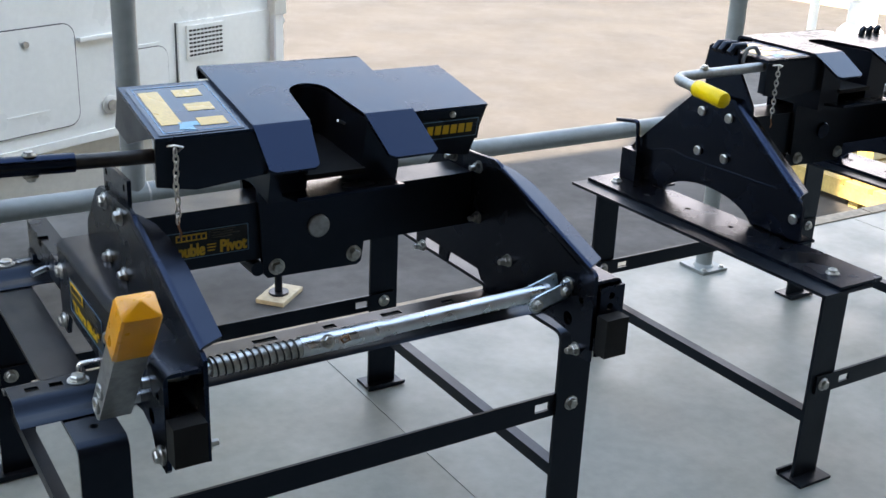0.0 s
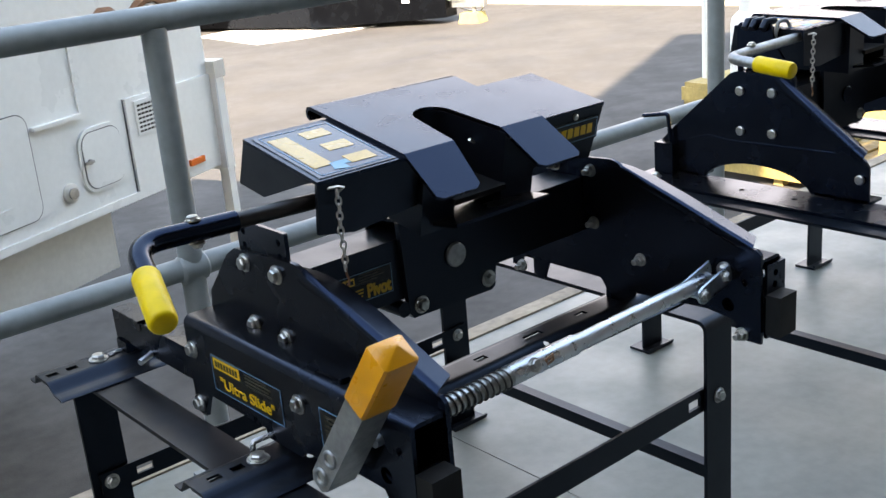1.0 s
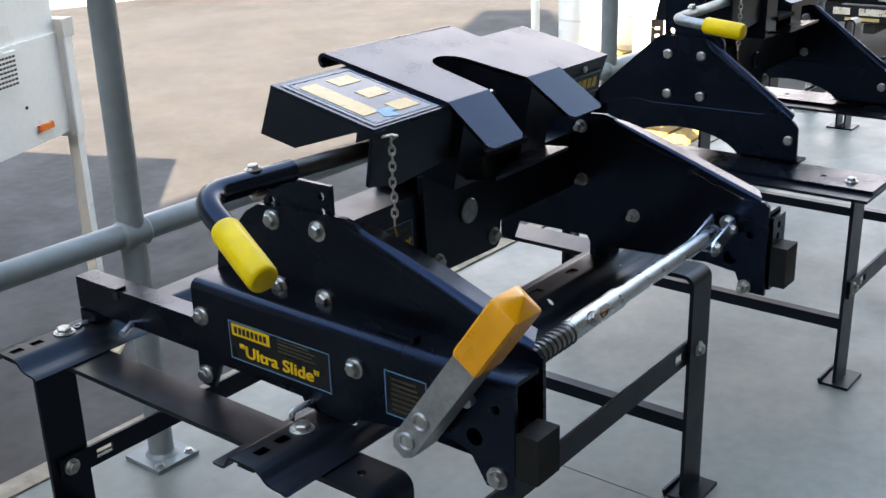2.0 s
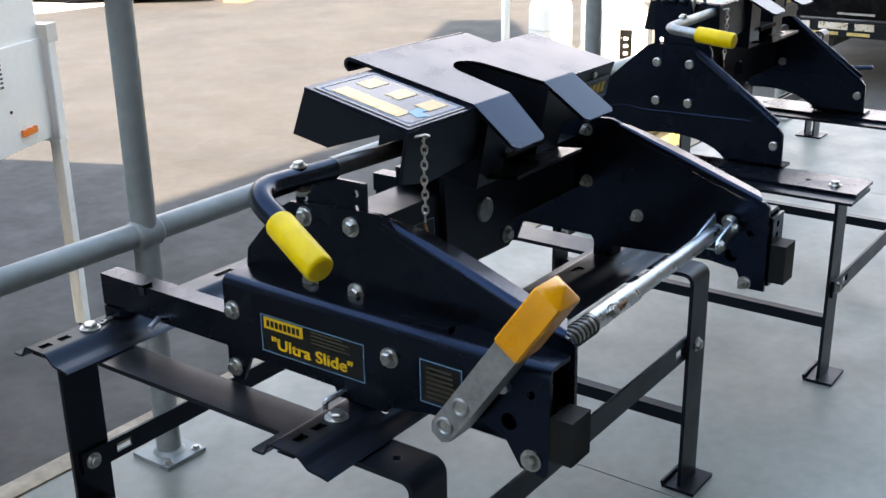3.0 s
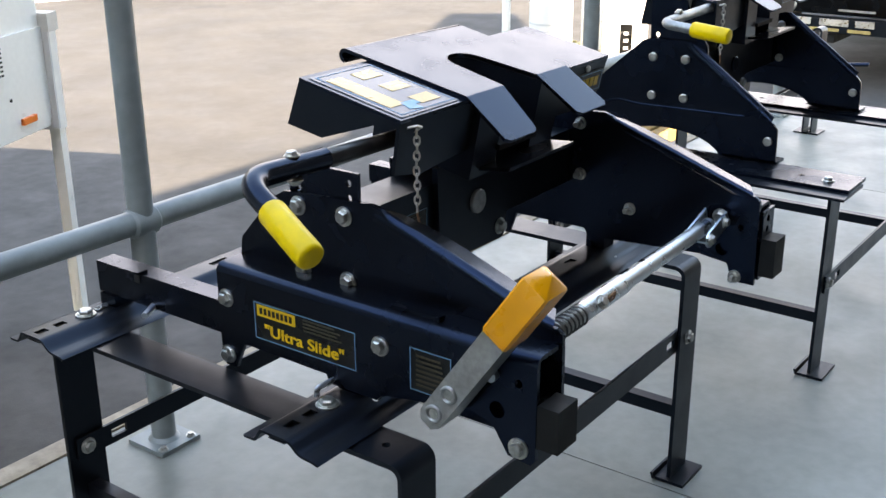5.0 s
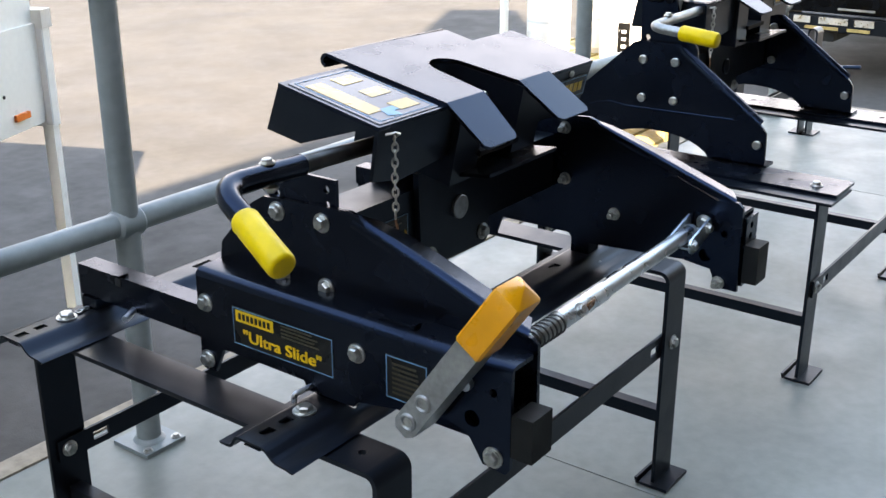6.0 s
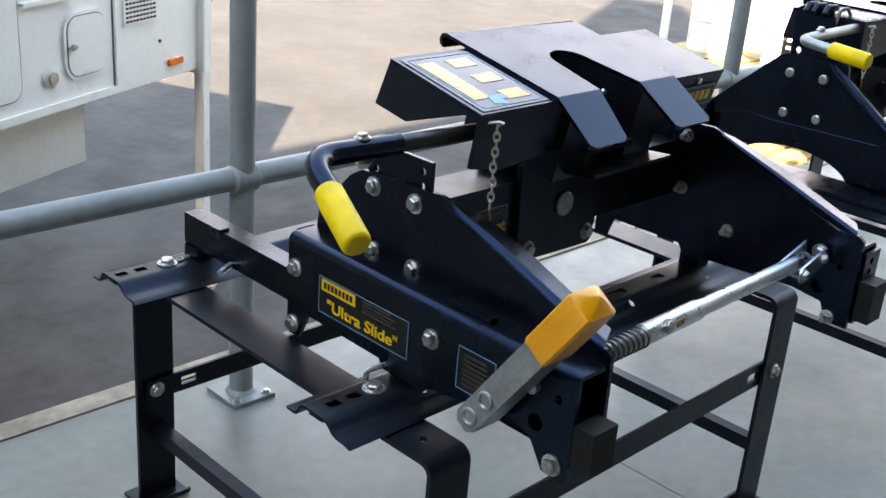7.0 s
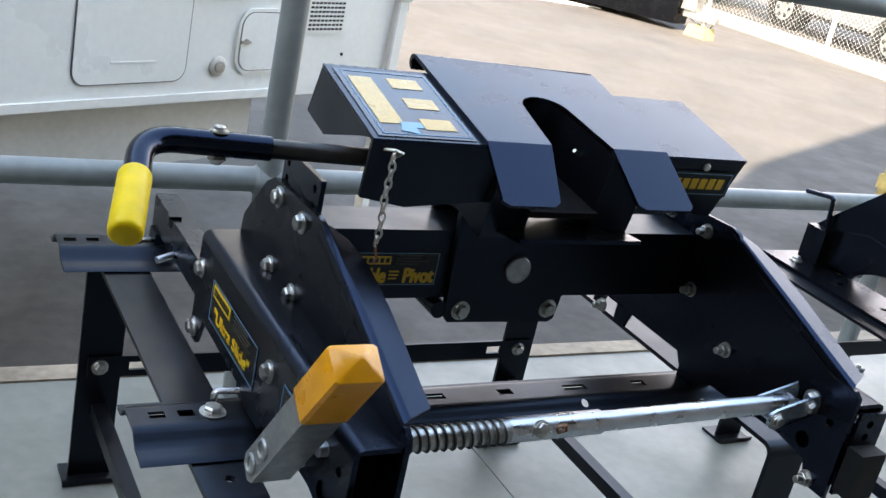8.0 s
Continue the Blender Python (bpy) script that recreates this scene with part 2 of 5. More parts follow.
def lettering(name, text, size, m, mat, parent, wide=1.0, bold=0.0):
    """Raised print in the built-in face, on a surface with the pose m; bold: how far its strokes are thickened."""
    cu = bpy.data.curves.new(name, "FONT")
    cu.body, cu.size, cu.extrude = text, size, 0.0004
    cu.align_x, cu.align_y = "CENTER", "CENTER"
    tmp = bpy.data.objects.new(name, cu)
    scene.collection.objects.link(tmp)
    bpy.context.view_layer.update()
    flat = bpy.data.meshes.new_from_object(tmp.evaluated_get(bpy.context.evaluated_depsgraph_get()))
    bpy.data.objects.remove(tmp)
    bm = bmesh.new()
    for k, (dx, dy) in enumerate(((0, 0), (1, 0.5), (-1, -0.5), (0.5, -0.6), (-0.5, 0.6))):
        flat.transform(Matrix.Translation((dx * bold, dy * bold, 0.00006 * k)))
        bm.from_mesh(flat)
        flat.transform(Matrix.Translation((-dx * bold, -dy * bold, -0.00006 * k)))
    me = bpy.data.meshes.new(name)
    bm.to_mesh(me)
    bm.free()
    me.materials.append(mat)
    for f in me.polygons:
        f.material_index = 0
    me.transform(Matrix.Diagonal((wide, 1, 1, 1)))
    return shared(name, me, m, parent)


def plate_pose(origin, right, up):
    """The pose of a flat print: its x along right, its y along up."""
    r, u = Vector(right).normalized(), Vector(up).normalized()
    w = r.cross(u).normalized()
    u = w.cross(r)
    return Matrix.Translation(origin) @ Matrix((r, u, w)).transposed().to_4x4()


def print_bar(name, m, x, y, w, h, mat, parent, lift=0.0006):
    bm = box(bmesh.new(), x - w / 2, x + w / 2, y - h / 2, y + h / 2, 0, lift)
    return shared(name, finish(bm, name, mat), m, parent)


def print_frame(name, m, w, h, mat, parent, t=0.0014, lift=0.0012):
    """A thin printed border."""
    bm = bmesh.new()
    for x0, x1, y0, y1 in ((-w / 2, w / 2, h / 2 - t, h / 2), (-w / 2, w / 2, -h / 2, -h / 2 + t), (-w / 2, -w / 2 + t, -h / 2 + t, h / 2 - t), (w / 2 - t, w / 2, -h / 2 + t, h / 2 - t)):
        box(bm, x0, x1, y0, y1, 0, lift)
    return shared(name, finish(bm, name, mat), m, parent)


# ---- the setting ----
ground = single("ground", box(bmesh.new(), -60, 90, -40, 90, -1.2, -0.85), ASPHALT, "worn grey asphalt yard below the porch", "ground", kind="structure")
floor = single("floor", box(bmesh.new(), -5, 4.93, -0.89, 2.648, -0.86, -0.002), CONCRETE, "raised porch slab of pale grey sealed concrete", "floor", kind="structure")
for a, b in zip((-4.9, -3.578, -1.188, 1.205, 3.592), (-3.582, -1.192, 1.201, 3.588, 4.93)):
    part("slab_panel", rounded(box(bmesh.new(), a, b, -0.89, 2.648, -0.034, 0.0), 0.002, 2), CONCRETE, floor)
edging = single("porch_edging", box(box(bmesh.new(), -5, 4.93, 2.65, 2.69, -0.86, -0.13), 4.932, 4.97, -0.89, 2.69, -0.86, -0.13), CONCRETE, "concrete face under the porch edge", "kerb", kind="structure")
for i in range(8):
    a = -4.79 + 1.215 * i
    part("edge_block", rounded(box(bmesh.new(), a, a + 1.209, 2.651, 2.712, -0.12, 0.004 + 0.001 * (i % 2)), 0.006), NOSING, edging)
for i in range(4):
    a = -0.89 + 0.885 * i
    part("edge_block", rounded(box(bmesh.new(), 4.933, 4.994, a, a + 0.879, -0.12, 0.004 + 0.001 * (i % 2)), 0.006), NOSING, edging)
# unseen shop wall; its three heights are set to shade slab, yard and pickup
single("wall_back", box(box(box(bmesh.new(), -9, -1.8, -1.4, -0.9, -0.85, 8.52), -1.799, 3.2, -1.4, -0.9, -0.85, 5.08), 3.201, 9.4, -1.4, -0.9, -0.85, 7.0), PLASTER, "plain plastered shop wall behind the porch, unseen, stepped to shade the yard", "wall", kind="structure")
# unseen end wall, added so left-facing plates mirror something dark
single("wall_side", box(bmesh.new(), -5.3, -5.01, -0.89, 2.6, -0.85, 3.0), PLASTER, "plain unseen end wall, added to darken reflections from the left", "wall", kind="structure")
# unseen soffit, added to block sky and darken the floor near the shop
single("ceiling", box(bmesh.new(), -5.0, 4.9, -0.898, 0.74, 2.8, 2.95), PLASTER, "plain unseen soffit over the porch, added to cut skylight on the floor", "ceiling", kind="structure")
# unseen wall, its outline worked back from the shadow it must cast on the yard
shadow_outline = [(-1.799, 5.081), (-1.799, 8.5), (-1.55, 8.5), (-1.16, 9.78), (1.0, 12.53), (2.1, 11.68), (1.75, 8.9), (0.45, 8.0), (0.45, 5.081)]
single("wall_gable", prism(bmesh.new(), [(x, -1.0, z) for x, z in shadow_outline], (0, 0.1, 0)), PLASTER, "plain unseen wall above the porch, outlined to cast the yard shadow", "wall", kind="structure")


def guard_rail():
    t = thing("guard_rail", (0.72, 2.52, 0), "grey painted welded pipe guard rail bolted to the porch edge", "railing", kind="structure")
    for x in (-3.14, -1.21, 0.72, 2.66, 4.6):
        p = part("post", tube(bmesh.new(), [(x, 2.52, 0.012), (x, 2.52, 1.06)], 0.0275, 20), RAIL, t)
        part("base_plate", rounded(box(bmesh.new(), x - 0.055, x + 0.055, 2.462, 2.578, 0.001, 0.011), 0.003), RAIL, p)
        part("weld", tube(bmesh.new(), [(x, 2.52, 0.012), (x, 2.52, 0.02)], [0.036, 0.028], 20), RAIL, p)
        part("weld", tube(bmesh.new(), [(x - 0.034, 2.52, 0.53), (x - 0.027, 2.52, 0.53), (x + 0.027, 2.52, 0.53), (x + 0.034, 2.52, 0.53)], [0.0265, 0.032, 0.032, 0.0265], 20), RAIL, p)
        for sx in (-0.04, 0.04):
            bolt(p, (x + sx, 2.476, 0.011), (0, 0, 1), BOLT_SMALL)
    part("top_rail", tube(bmesh.new(), [(-4.8, 2.52, 1.078), (4.66, 2.52, 1.078)], 0.0285, 22), RAIL, t)
    part("mid_rail", tube(bmesh.new(), [(-4.8, 2.52, 0.532), (4.66, 2.52, 0.532)], 0.0262, 22), RAIL, t)


guard_rail()


# ---- display stands ----
def slotted(bm, x0, x1, y0, y1, z0, z1, slots):
    """A flat bar along x with open slots, each (x from, x to), in its middle."""
    zm, h = (z0 + z1) / 2, (z1 - z0) * 0.2
    x = x0
    for a, b in slots:
        box(bm, x, a, y0, y1, z0, z1)
        box(bm, a, b, y0, y1, z0, zm - h)
        box(bm, a, b, y0, y1, zm + h, z1)
        x = b
    box(bm, x, x1, y0, y1, z0, z1)
    bmesh.ops.remove_doubles(bm, verts=bm.verts, dist=0.0001)
    return bm


def u_strap(x0, x1, yf, yb, z, t=0.008):
    """A flat bar bent into two legs and a top."""
    c = 0.022
    arc = lambda y, s, r: [(y + s * (c - r * math.sin(a)), z - c + r * math.cos(a)) for a in (radians(k * 15) for k in range(0, 7))]
    out = [(yf, 0.006)] + [(y, w) for y, w in reversed(arc(yf, 1, c))] + arc(yb, -1, c) + [(yb, 0.006), (yb - t, 0.006)]
    out += list(reversed(arc(yb, -1, c - t))) + arc(yf, 1, c - t) + [(yf + t, 0.006)]
    return prism(bmesh.new(), [(x0, y, w) for y, w in out], (x1 - x0, 0, 0))


def display_stand(dx, dy, front_brace, front_out, label, depth=0.781, straps=(0.325, 1.235)):
    t = thing("display_stand", (0.8 + dx, 1.88 + dy, 0), label, "stand", "display stands on the porch")
    yf, yb, w = 2.293 - depth + dy, 2.293 + dy, 0.077
    xa, xb = straps[0] + dx, straps[1] + dx
    for x in (xa, xb):
        strap = u_strap(x, x + w, yf, yb, 0.486)
        if x == xa and front_out is False:
            strap = pierced(strap, drill([(x + 0.039, yf + 0.058, 0.48)], (0, 0, 1), 0.007))
        s = part("bent_strap", strap, BLACK_DULL, t, "black bent flat bar with two legs")
        for y, k in ((yf, -1), (yb, 1)):
            part("foot", rounded(box(bmesh.new(), x - 0.012, x + w + 0.012, min(y - k * 0.03, y + k * 0.034), max(y - k * 0.03, y + k * 0.034), 0.0005, 0.0075), 0.002), BLACK_DULL, s)
            part("foot_lip", rounded(prism(bmesh.new(), [(x - 0.014, y - k * 0.031, 0.002), (x - 0.016, y - k * 0.034, 0.017), (x + w + 0.016, y - k * 0.034, 0.013), (x + w + 0.014, y - k * 0.031, 0.002)], (0, -k * 0.005, 0)), 0.0015, 1), BLACK_DULL, s)
        part("tie_bar", rounded(box(bmesh.new(), x + 0.03, x + 0.056, yf + 0.0085, yb - 0.0085, 0.135, 0.163), 0.007, 3), BLACK_DULL, t)
    za, zb = front_brace
    y0 = yf - 0.0065 if front_out else yf + 0.0085
    part("front_brace", slotted(bmesh.new(), xa + 0.015, xb + 0.065, y0, y0 + 0.006, za, zb, ((xa + 0.09, xa + 0.125), (xb - 0.045, xb - 0.01))), BLACK_DULL, t)
    part("back_brace", slotted(bmesh.new(), xa + 0.015, xb + 0.065, yb - 0.0145, yb - 0.0085, 0.222, 0.264, ((xa + 0.09, xa + 0.125), (xb - 0.045, xb - 0.01))), BLACK_DULL, t)
    for x in (xa + 0.037, xb + 0.036):
        bolt(t, (x, y0 if front_out else yf, (za + zb) / 2), (0, -1, 0), turn=x)
        bolt(t, (x, yb - 0.0145, 0.243), (0, -1, 0), turn=x * 3)
    return t


display_stand(0, 0, (0.301, 0.349), False, "black painted flat-bar display stand with bolted braces")
display_stand(1.535, -0.078, (0.224, 0.268), True, "black painted flat-bar display stand holding the arched hitch", straps=(0.356, 1.194))

display_stand(3.08, 0.004, (0.222, 0.264), False, "short black painted flat-bar display stand standing empty", 0.046)


def hat_rail(yc, holes, eyes=(), x0=0.262, x1=1.42):
    """A pressed bed rail; holes: (from, to) of the slots along its top; eyes: places of round holes in its front slope."""
    t = thing("bed_rail", (x0, yc, 0.487), "black pressed-steel bed rail with square holes on the stand", "rail", "bed rails")
    outer = bend([(0, 0.064, 0.4905), (0, 0.042, 0.4905), (0, 0.03, 0.51), (0, 0.019, 0.51)], 0.007, 4)
    inner = [p + Vector((0, 0, -0.0035)) for p in outer]
    inner = [Vector((0, p.y - 0.003, max(p.z, 0.4865))) for p in inner]
    far = prism(bmesh.new(), [Vector((x0, yc, 0)) + p for p in outer + inner[::-1]], (x1 - x0, 0, 0))
    part("back_flange", far, BLACK_DULL, t)
    outer = bend([(0, -0.019, 0.51), (0, -0.027, 0.51), (0, -0.045, 0.494), (0, -0.074, 0.492), (0, -0.08, 0.4895)], 0.008, 5)
    inner = [Vector((0, p.y + 0.003, max(p.z - 0.0035, 0.4865))) for p in outer]
    bm = prism(bmesh.new(), [Vector((x0, yc, 0)) + p for p in outer + inner[::-1]], (x1 - x0, 0, 0))
    if eyes:
        bm = pierced(bm, drill([(x, yc - 0.034, 0.5035) for x in eyes], (0, -0.66, 0.75), 0.0078))
    part("front_flange", bm, BLACK_DULL, t)
    bm = bmesh.new()
    x = x0
    for h, e in holes:
        box(bm, x, h, yc - 0.019, yc + 0.019, 0.506, 0.51)
        box(bm, h, e, yc - 0.019, yc - 0.005, 0.506, 0.51)
        box(bm, h, e, yc + 0.010, yc + 0.019, 0.506, 0.51)
        x = e
    box(bm, x, x1, yc - 0.019, yc + 0.019, 0.506, 0.51)
    bmesh.ops.remove_doubles(bm, verts=bm.verts, dist=0.0001)
    part("perforated_top", bm, BLACK_DULL, t)
    # strip added under the top so its slots look dark, not floor-bright
    part("backing", box(bmesh.new(), x0 + 0.004, x1 - 0.004, yc - 0.014, yc + 0.017, 0.4985, 0.5005), BLACK_DULL, t)
    for x in (0.371, 1.31):
        bolt(t, (x, yc - 0.001, 0.5102), (0, 0, 1), BOLT_BIG, turn=x)
    return t


SLOTS = ((0.665, 0.71), (0.803, 0.828), (0.924, 0.966), (1.06, 1.085), (1.18, 1.222))
hat_rail(2.248, ((0.273, 0.294), (0.31, 0.331)) + SLOTS)
hat_rail(1.686, ((0.288, 0.309), (0.326, 0.347)) + tuple((a + 0.012, b + 0.012) for a, b in SLOTS), (0.44, 0.956))


def spring_clip(x, y, z, turn, size=1.0):
    """A bent wire spring clip lying flat."""
    t = [(-0.006 * math.sin(a) - 0.004, 0.006 * math.cos(a), 0) for a in (radians(40 + 28 * k) for k in range(11))]
    pts = [(0.026, 0.0005, 0.0)] + [(0.006, 0.004, 0.0)] + t + [(0.006, -0.004, 0.0), (0.013, -0.0065, 0.0), (0.019, -0.002, 0.0), (0.027, -0.006, 0.0)]
    m = Matrix.Translation((x, y, z)) @ Matrix.Rotation(turn, 4, "Z") @ Matrix.Scale(size, 4)
    return single("spring_clip", tube(bmesh.new(), [m @ Vector(p) for p in pts], 0.0019, 8), STEEL, "small bent steel wire spring clip on the bed rail", "clip", "spring clips")


spring_clip(1.192, 1.652, 0.4965, 0.5)
spring_clip(0.402, 2.25, 0.512, 0.2)


def flat_rail(dx):
    t = thing("flat_rail", (1.9 + dx, 1.82, 0.487), "black flat steel base rail with a raised strip on the stand", "rail", "flat base rails")
    part("base_bar", rounded(box(bmesh.new(), 1.835 + dx, 1.985 + dx, 1.39, 2.255, 0.4865, 0.4935), 0.002), BLACK_DULL, t)
    strip = rounded(box(bmesh.new(), 1.885 + dx, 2.02 + dx, 1.395, 2.25, 0.494, 0.502), 0.003)
    part("raised_strip", pierced(strip, drill([(1.95 + dx, y, 0.498) for y in (1.53, 1.62, 1.78, 1.93, 2.06, 2.13)], (0, 0, 1), 0.008)), BLACK, t)
    for y in (1.46, 2.19):
        bolt(t, (1.935 + dx, y, 0.502), (0, 0, 1), turn=y)
    return t


flat_rail(0.0)
flat_rail(0.78)


# ---- fifth wheel hitches ----
def head(t, dx, y0, z0, tilt):
    """The pivoting head: side boxes, skid plate with its throat, decal, locking bar, chain."""
    ca, sa = math.cos(radians(tilt)), math.sin(radians(tilt))

    def P(x, u, w):
        return Vector((x + dx, y0 + u * ca - w * sa, z0 + u * sa + w * ca))

    def slab(pts, th):
        return prism(bmesh.new(), [P(x, u, 0) for x, u in pts], P(0, 0, -th) - P(0, 0, 0))

    T = 0.006
    # skid plate with rolled back edge, throat and bent wings
    arc = [(0.829 + 0.039 * math.cos(a), 0.10 + 0.039 * math.sin(a)) for a in (math.pi * k / 12 for k in range(13))]
    top = [(0.977, 0.0), (0.988, 0.232), (0.677, 0.245), (0.679, 0.0), (0.779, 0.0)] + [(x, u) for x, u in reversed(arc)] + [(0.882, 0.0)]
    lift = 0.0062
    bm = prism(bmesh.new(), [P(x, u, lift) for x, u in top], P(0, 0, -T) - P(0, 0, 0))
    skid = part("skid_plate", rounded(bm, 0.0016, 2, 50), BLACK, t, "black skid plate with a keyhole throat")
    br = radians(25.6)
    wl = 0.097
    for a, b, c, d in ((0.679, 0.779, 0.762, 0.676), (0.882, 0.977, 0.988, 0.893)):
        wu, ww = -wl * math.cos(br), -wl * math.sin(br)
        q = [P(a, 0, lift), P(b, 0, lift), P(c + (b - c) * 0.1, wu * 0.93, lift + ww * 0.93), P(c - 0.008, wu, lift + ww), P(d + 0.01, wu, lift + ww), P(d + (a - d) * 0.08, wu * 0.93, lift + ww * 0.93)]
        part("bent_wing", rounded(prism(bmesh.new(), q, P(0, T * 0.43, -T * 0.9) - P(0, 0, 0)), 0.0014, 2, 50), BLACK, skid)
    back = bmesh.new()
    prof = [(0.243 + 0.012 * math.sin(a), lift - 0.012 + 0.012 * math.cos(a)) for a in (math.pi * k / 10 for k in range(11))]
    prof += [(0.243 + 0.006 * math.sin(a), lift - 0.012 + 0.006 * math.cos(a)) for a in (math.pi * k / 10 for k in range(10, -1, -1))]
    prism(back, [P(0.6765, u, w) for u, w in prof], P(0.311, -0.006, 0) - P(0, 0, 0))
    part("rolled_edge", back, BLACK, skid)
    # side boxes
    for x0, x1, nm in ((0.519, 0.705, "left_box"), (0.965, 1.135, "right_box")):
        deep = 0.197 if nm == "left_box" else 0.181
        bm = prism(bmesh.new(), [P(x0, 0.0, 0), P(x1, 0.0, 0), P(x1, deep, 0), P(x0, deep, 0)], P(0, 0, -T) - P(0, 0, 0))
        b = part(nm, rounded(bm, 0.002, 2), BLACK, t)
        if nm == "left_box":
            front = [(0.519, 0.0), (0.715, 0.0), (0.715, -0.085), (0.59, -0.098), (0.523, -0.085)]
            flap = [(0.197, -0.001), (0.21, -0.074), (0.14, -0.072), (0.035, -0.012), (0.012, -0.001)]
            xs = 0.519
        else:
            front = [(0.95, 0.0), (1.135, 0.0), (1.112, -0.1), (1.05, -0.09), (0.95, -0.085)]
            flap = [(0.181, -0.001), (0.181, -0.07), (0.012, -0.07), (0.012, -0.001)]
            xs = 1.128
        # front and flap take the duller black to hold down reflected floor light
        part("front_face", rounded(prism(bmesh.new(), [P(x, 0.0005, w - 0.0015) for x, w in front], P(0, T, 0) - P(0, 0, 0)), 0.002), BLACK_DULL, b)
        part("side_flap", rounded(prism(bmesh.new(), [P(xs, u, w - 0.005) for u, w in flap], (T, 0, 0)), 0.0015), BLACK_DULL, b)
    part("rivet", tube(bmesh.new(), [P(1.062, 0.001, -0.014), P(1.062, -0.003, -0.014), P(1.062, -0.0045, -0.014)], [0.006, 0.006, 0.004], 12), ZINC, t)
    # throat walls and jaw; a matt dark sheet below paints the throat's shade
    hole = [(0.779, -0.012)] + [(x, u) for x, u in reversed(arc)] + [(0.882, -0.012)]
    block = [(0.955, -0.012), (0.955, 0.19), (0.71, 0.19), (0.71, -0.012)]
    part("throat", rounded(prism(bmesh.new(), [P(x, u, -0.0015) for x, u in block + hole], P(0, 0, -0.136) - P(0, 0, 0)), 0.0015, 1, 50), BLACK_DULL, t, "black jaw housing round the throat")
    part("jaw_floor", prism(bmesh.new(), [P(0.772, -0.02, -0.088), P(0.885, -0.02, -0.088), P(0.885, 0.16, -0.088), P(0.772, 0.16, -0.088)], P(0, 0, -0.01) - P(0, 0, 0)), THROAT_DARK, t, "matt dark sheet standing in for the shade inside the throat")
    part("jaw_pin", tube(bmesh.new(), [P(0.874, 0.052, -0.036), P(0.857, 0.046, -0.026)], 0.0026, 10), ZINC, t, "bright zinc jaw pin")
    # instruction decal
    m = plate_pose(P(0.6, 0.096, 0.0006), P(1, 0, 0) - P(0, 0, 0), P(0, 1, 0) - P(0, 0, 0))
    d = shared("decal", finish(rounded(box(bmesh.new(), -0.072, 0.068, -0.09, 0.09, 0, 0.0006), 0.0002, 1), "decal", DECAL), m, t, "navy instruction decal with yellow panels")
    print_frame("border", m, 0.128, 0.168, DECAL_BLUE, d, 0.0016)
    print_bar("yellow_panel", m, -0.041, 0.005, 0.034, 0.125, PRINT_TAN, d, 0.0013)
    for k in range(3):
        print_bar("yellow_panel", m, 0.022 + 0.002 * k, 0.055 - 0.055 * k, 0.046, 0.028, PRINT_TAN, d, 0.0013)
    bm = prism(bmesh.new(), [(-0.035, -0.075, 0), (-0.01, -0.082, 0), (-0.01, -0.066, 0), (0.002, -0.066, 0), (0.002, -0.052, 0), (-0.03, -0.052, 0), (-0.03, -0.062, 0)], (0, 0, 0.0013))
    shared("arrow", finish(bm, "arrow", DECAL_CYAN), m, d)
    # brand strip on the right box, as a plain shape
    m = plate_pose(P(1.06, -0.0015, -0.042), (1, 0, 0), P(0, 0, 1) - P(0, 0, 0))
    d = shared("brand_strip", finish(box(bmesh.new(), -0.062, 0.062, -0.021, 0.021, 0, 0.0007), "brand_strip", DECAL_BLACK), m, t)
    print_frame("border", m, 0.118, 0.036, DECAL_BLUE, d)
    for k in range(6):
        print_bar("yellow_mark", m, -0.042 + 0.0165 * k, 0.0, 0.0125, 0.0175, PRINT_Y, d, 0.0014)
    # chain from the front of the left box
    c0 = P(0.548, -0.008, -0.017)
    ch = part("chain_loop", tube(bmesh.new(), [c0 + Vector((-0.012, 0.012, 0.003)), c0 + Vector((0.0, -0.002, 0.006)), c0 + Vector((0.012, 0.0, 0.002)), c0 + Vector((0.009, 0.013, -0.008))], 0.0022, 8), CHAIN_M, t)
    for k in range(11):
        mm = Matrix.Translation(c0 + Vector((0.001 * math.sin(k), 0, -0.005 - 0.0112 * k))) @ Matrix.Rotation(radians(40 + 90 * (k % 2)), 4, "Z")
        shared("link", LINK, mm, ch)
    e = c0 + Vector((0, 0, -0.128))
    part("hook", tube(bmesh.new(), [e + Vector((0, 0, 0.008)), e, e + Vector((0.004, 0, -0.012)), e + Vector((0.001, 0, -0.02))], 0.002, 6), RUST, t, "rusty wire hook")
    return P


def link_mesh():
    a, b = 0.0042, 0.0072
    ring = [(a * math.cos(k) * 1.0, 0, b * math.sin(k)) for k in (2 * math.pi * j / 16 for j in range(17))]
    return finish(tube(bmesh.new(), ring, 0.0016, 7, False), "link", CHAIN_M)


LINK = link_mesh()


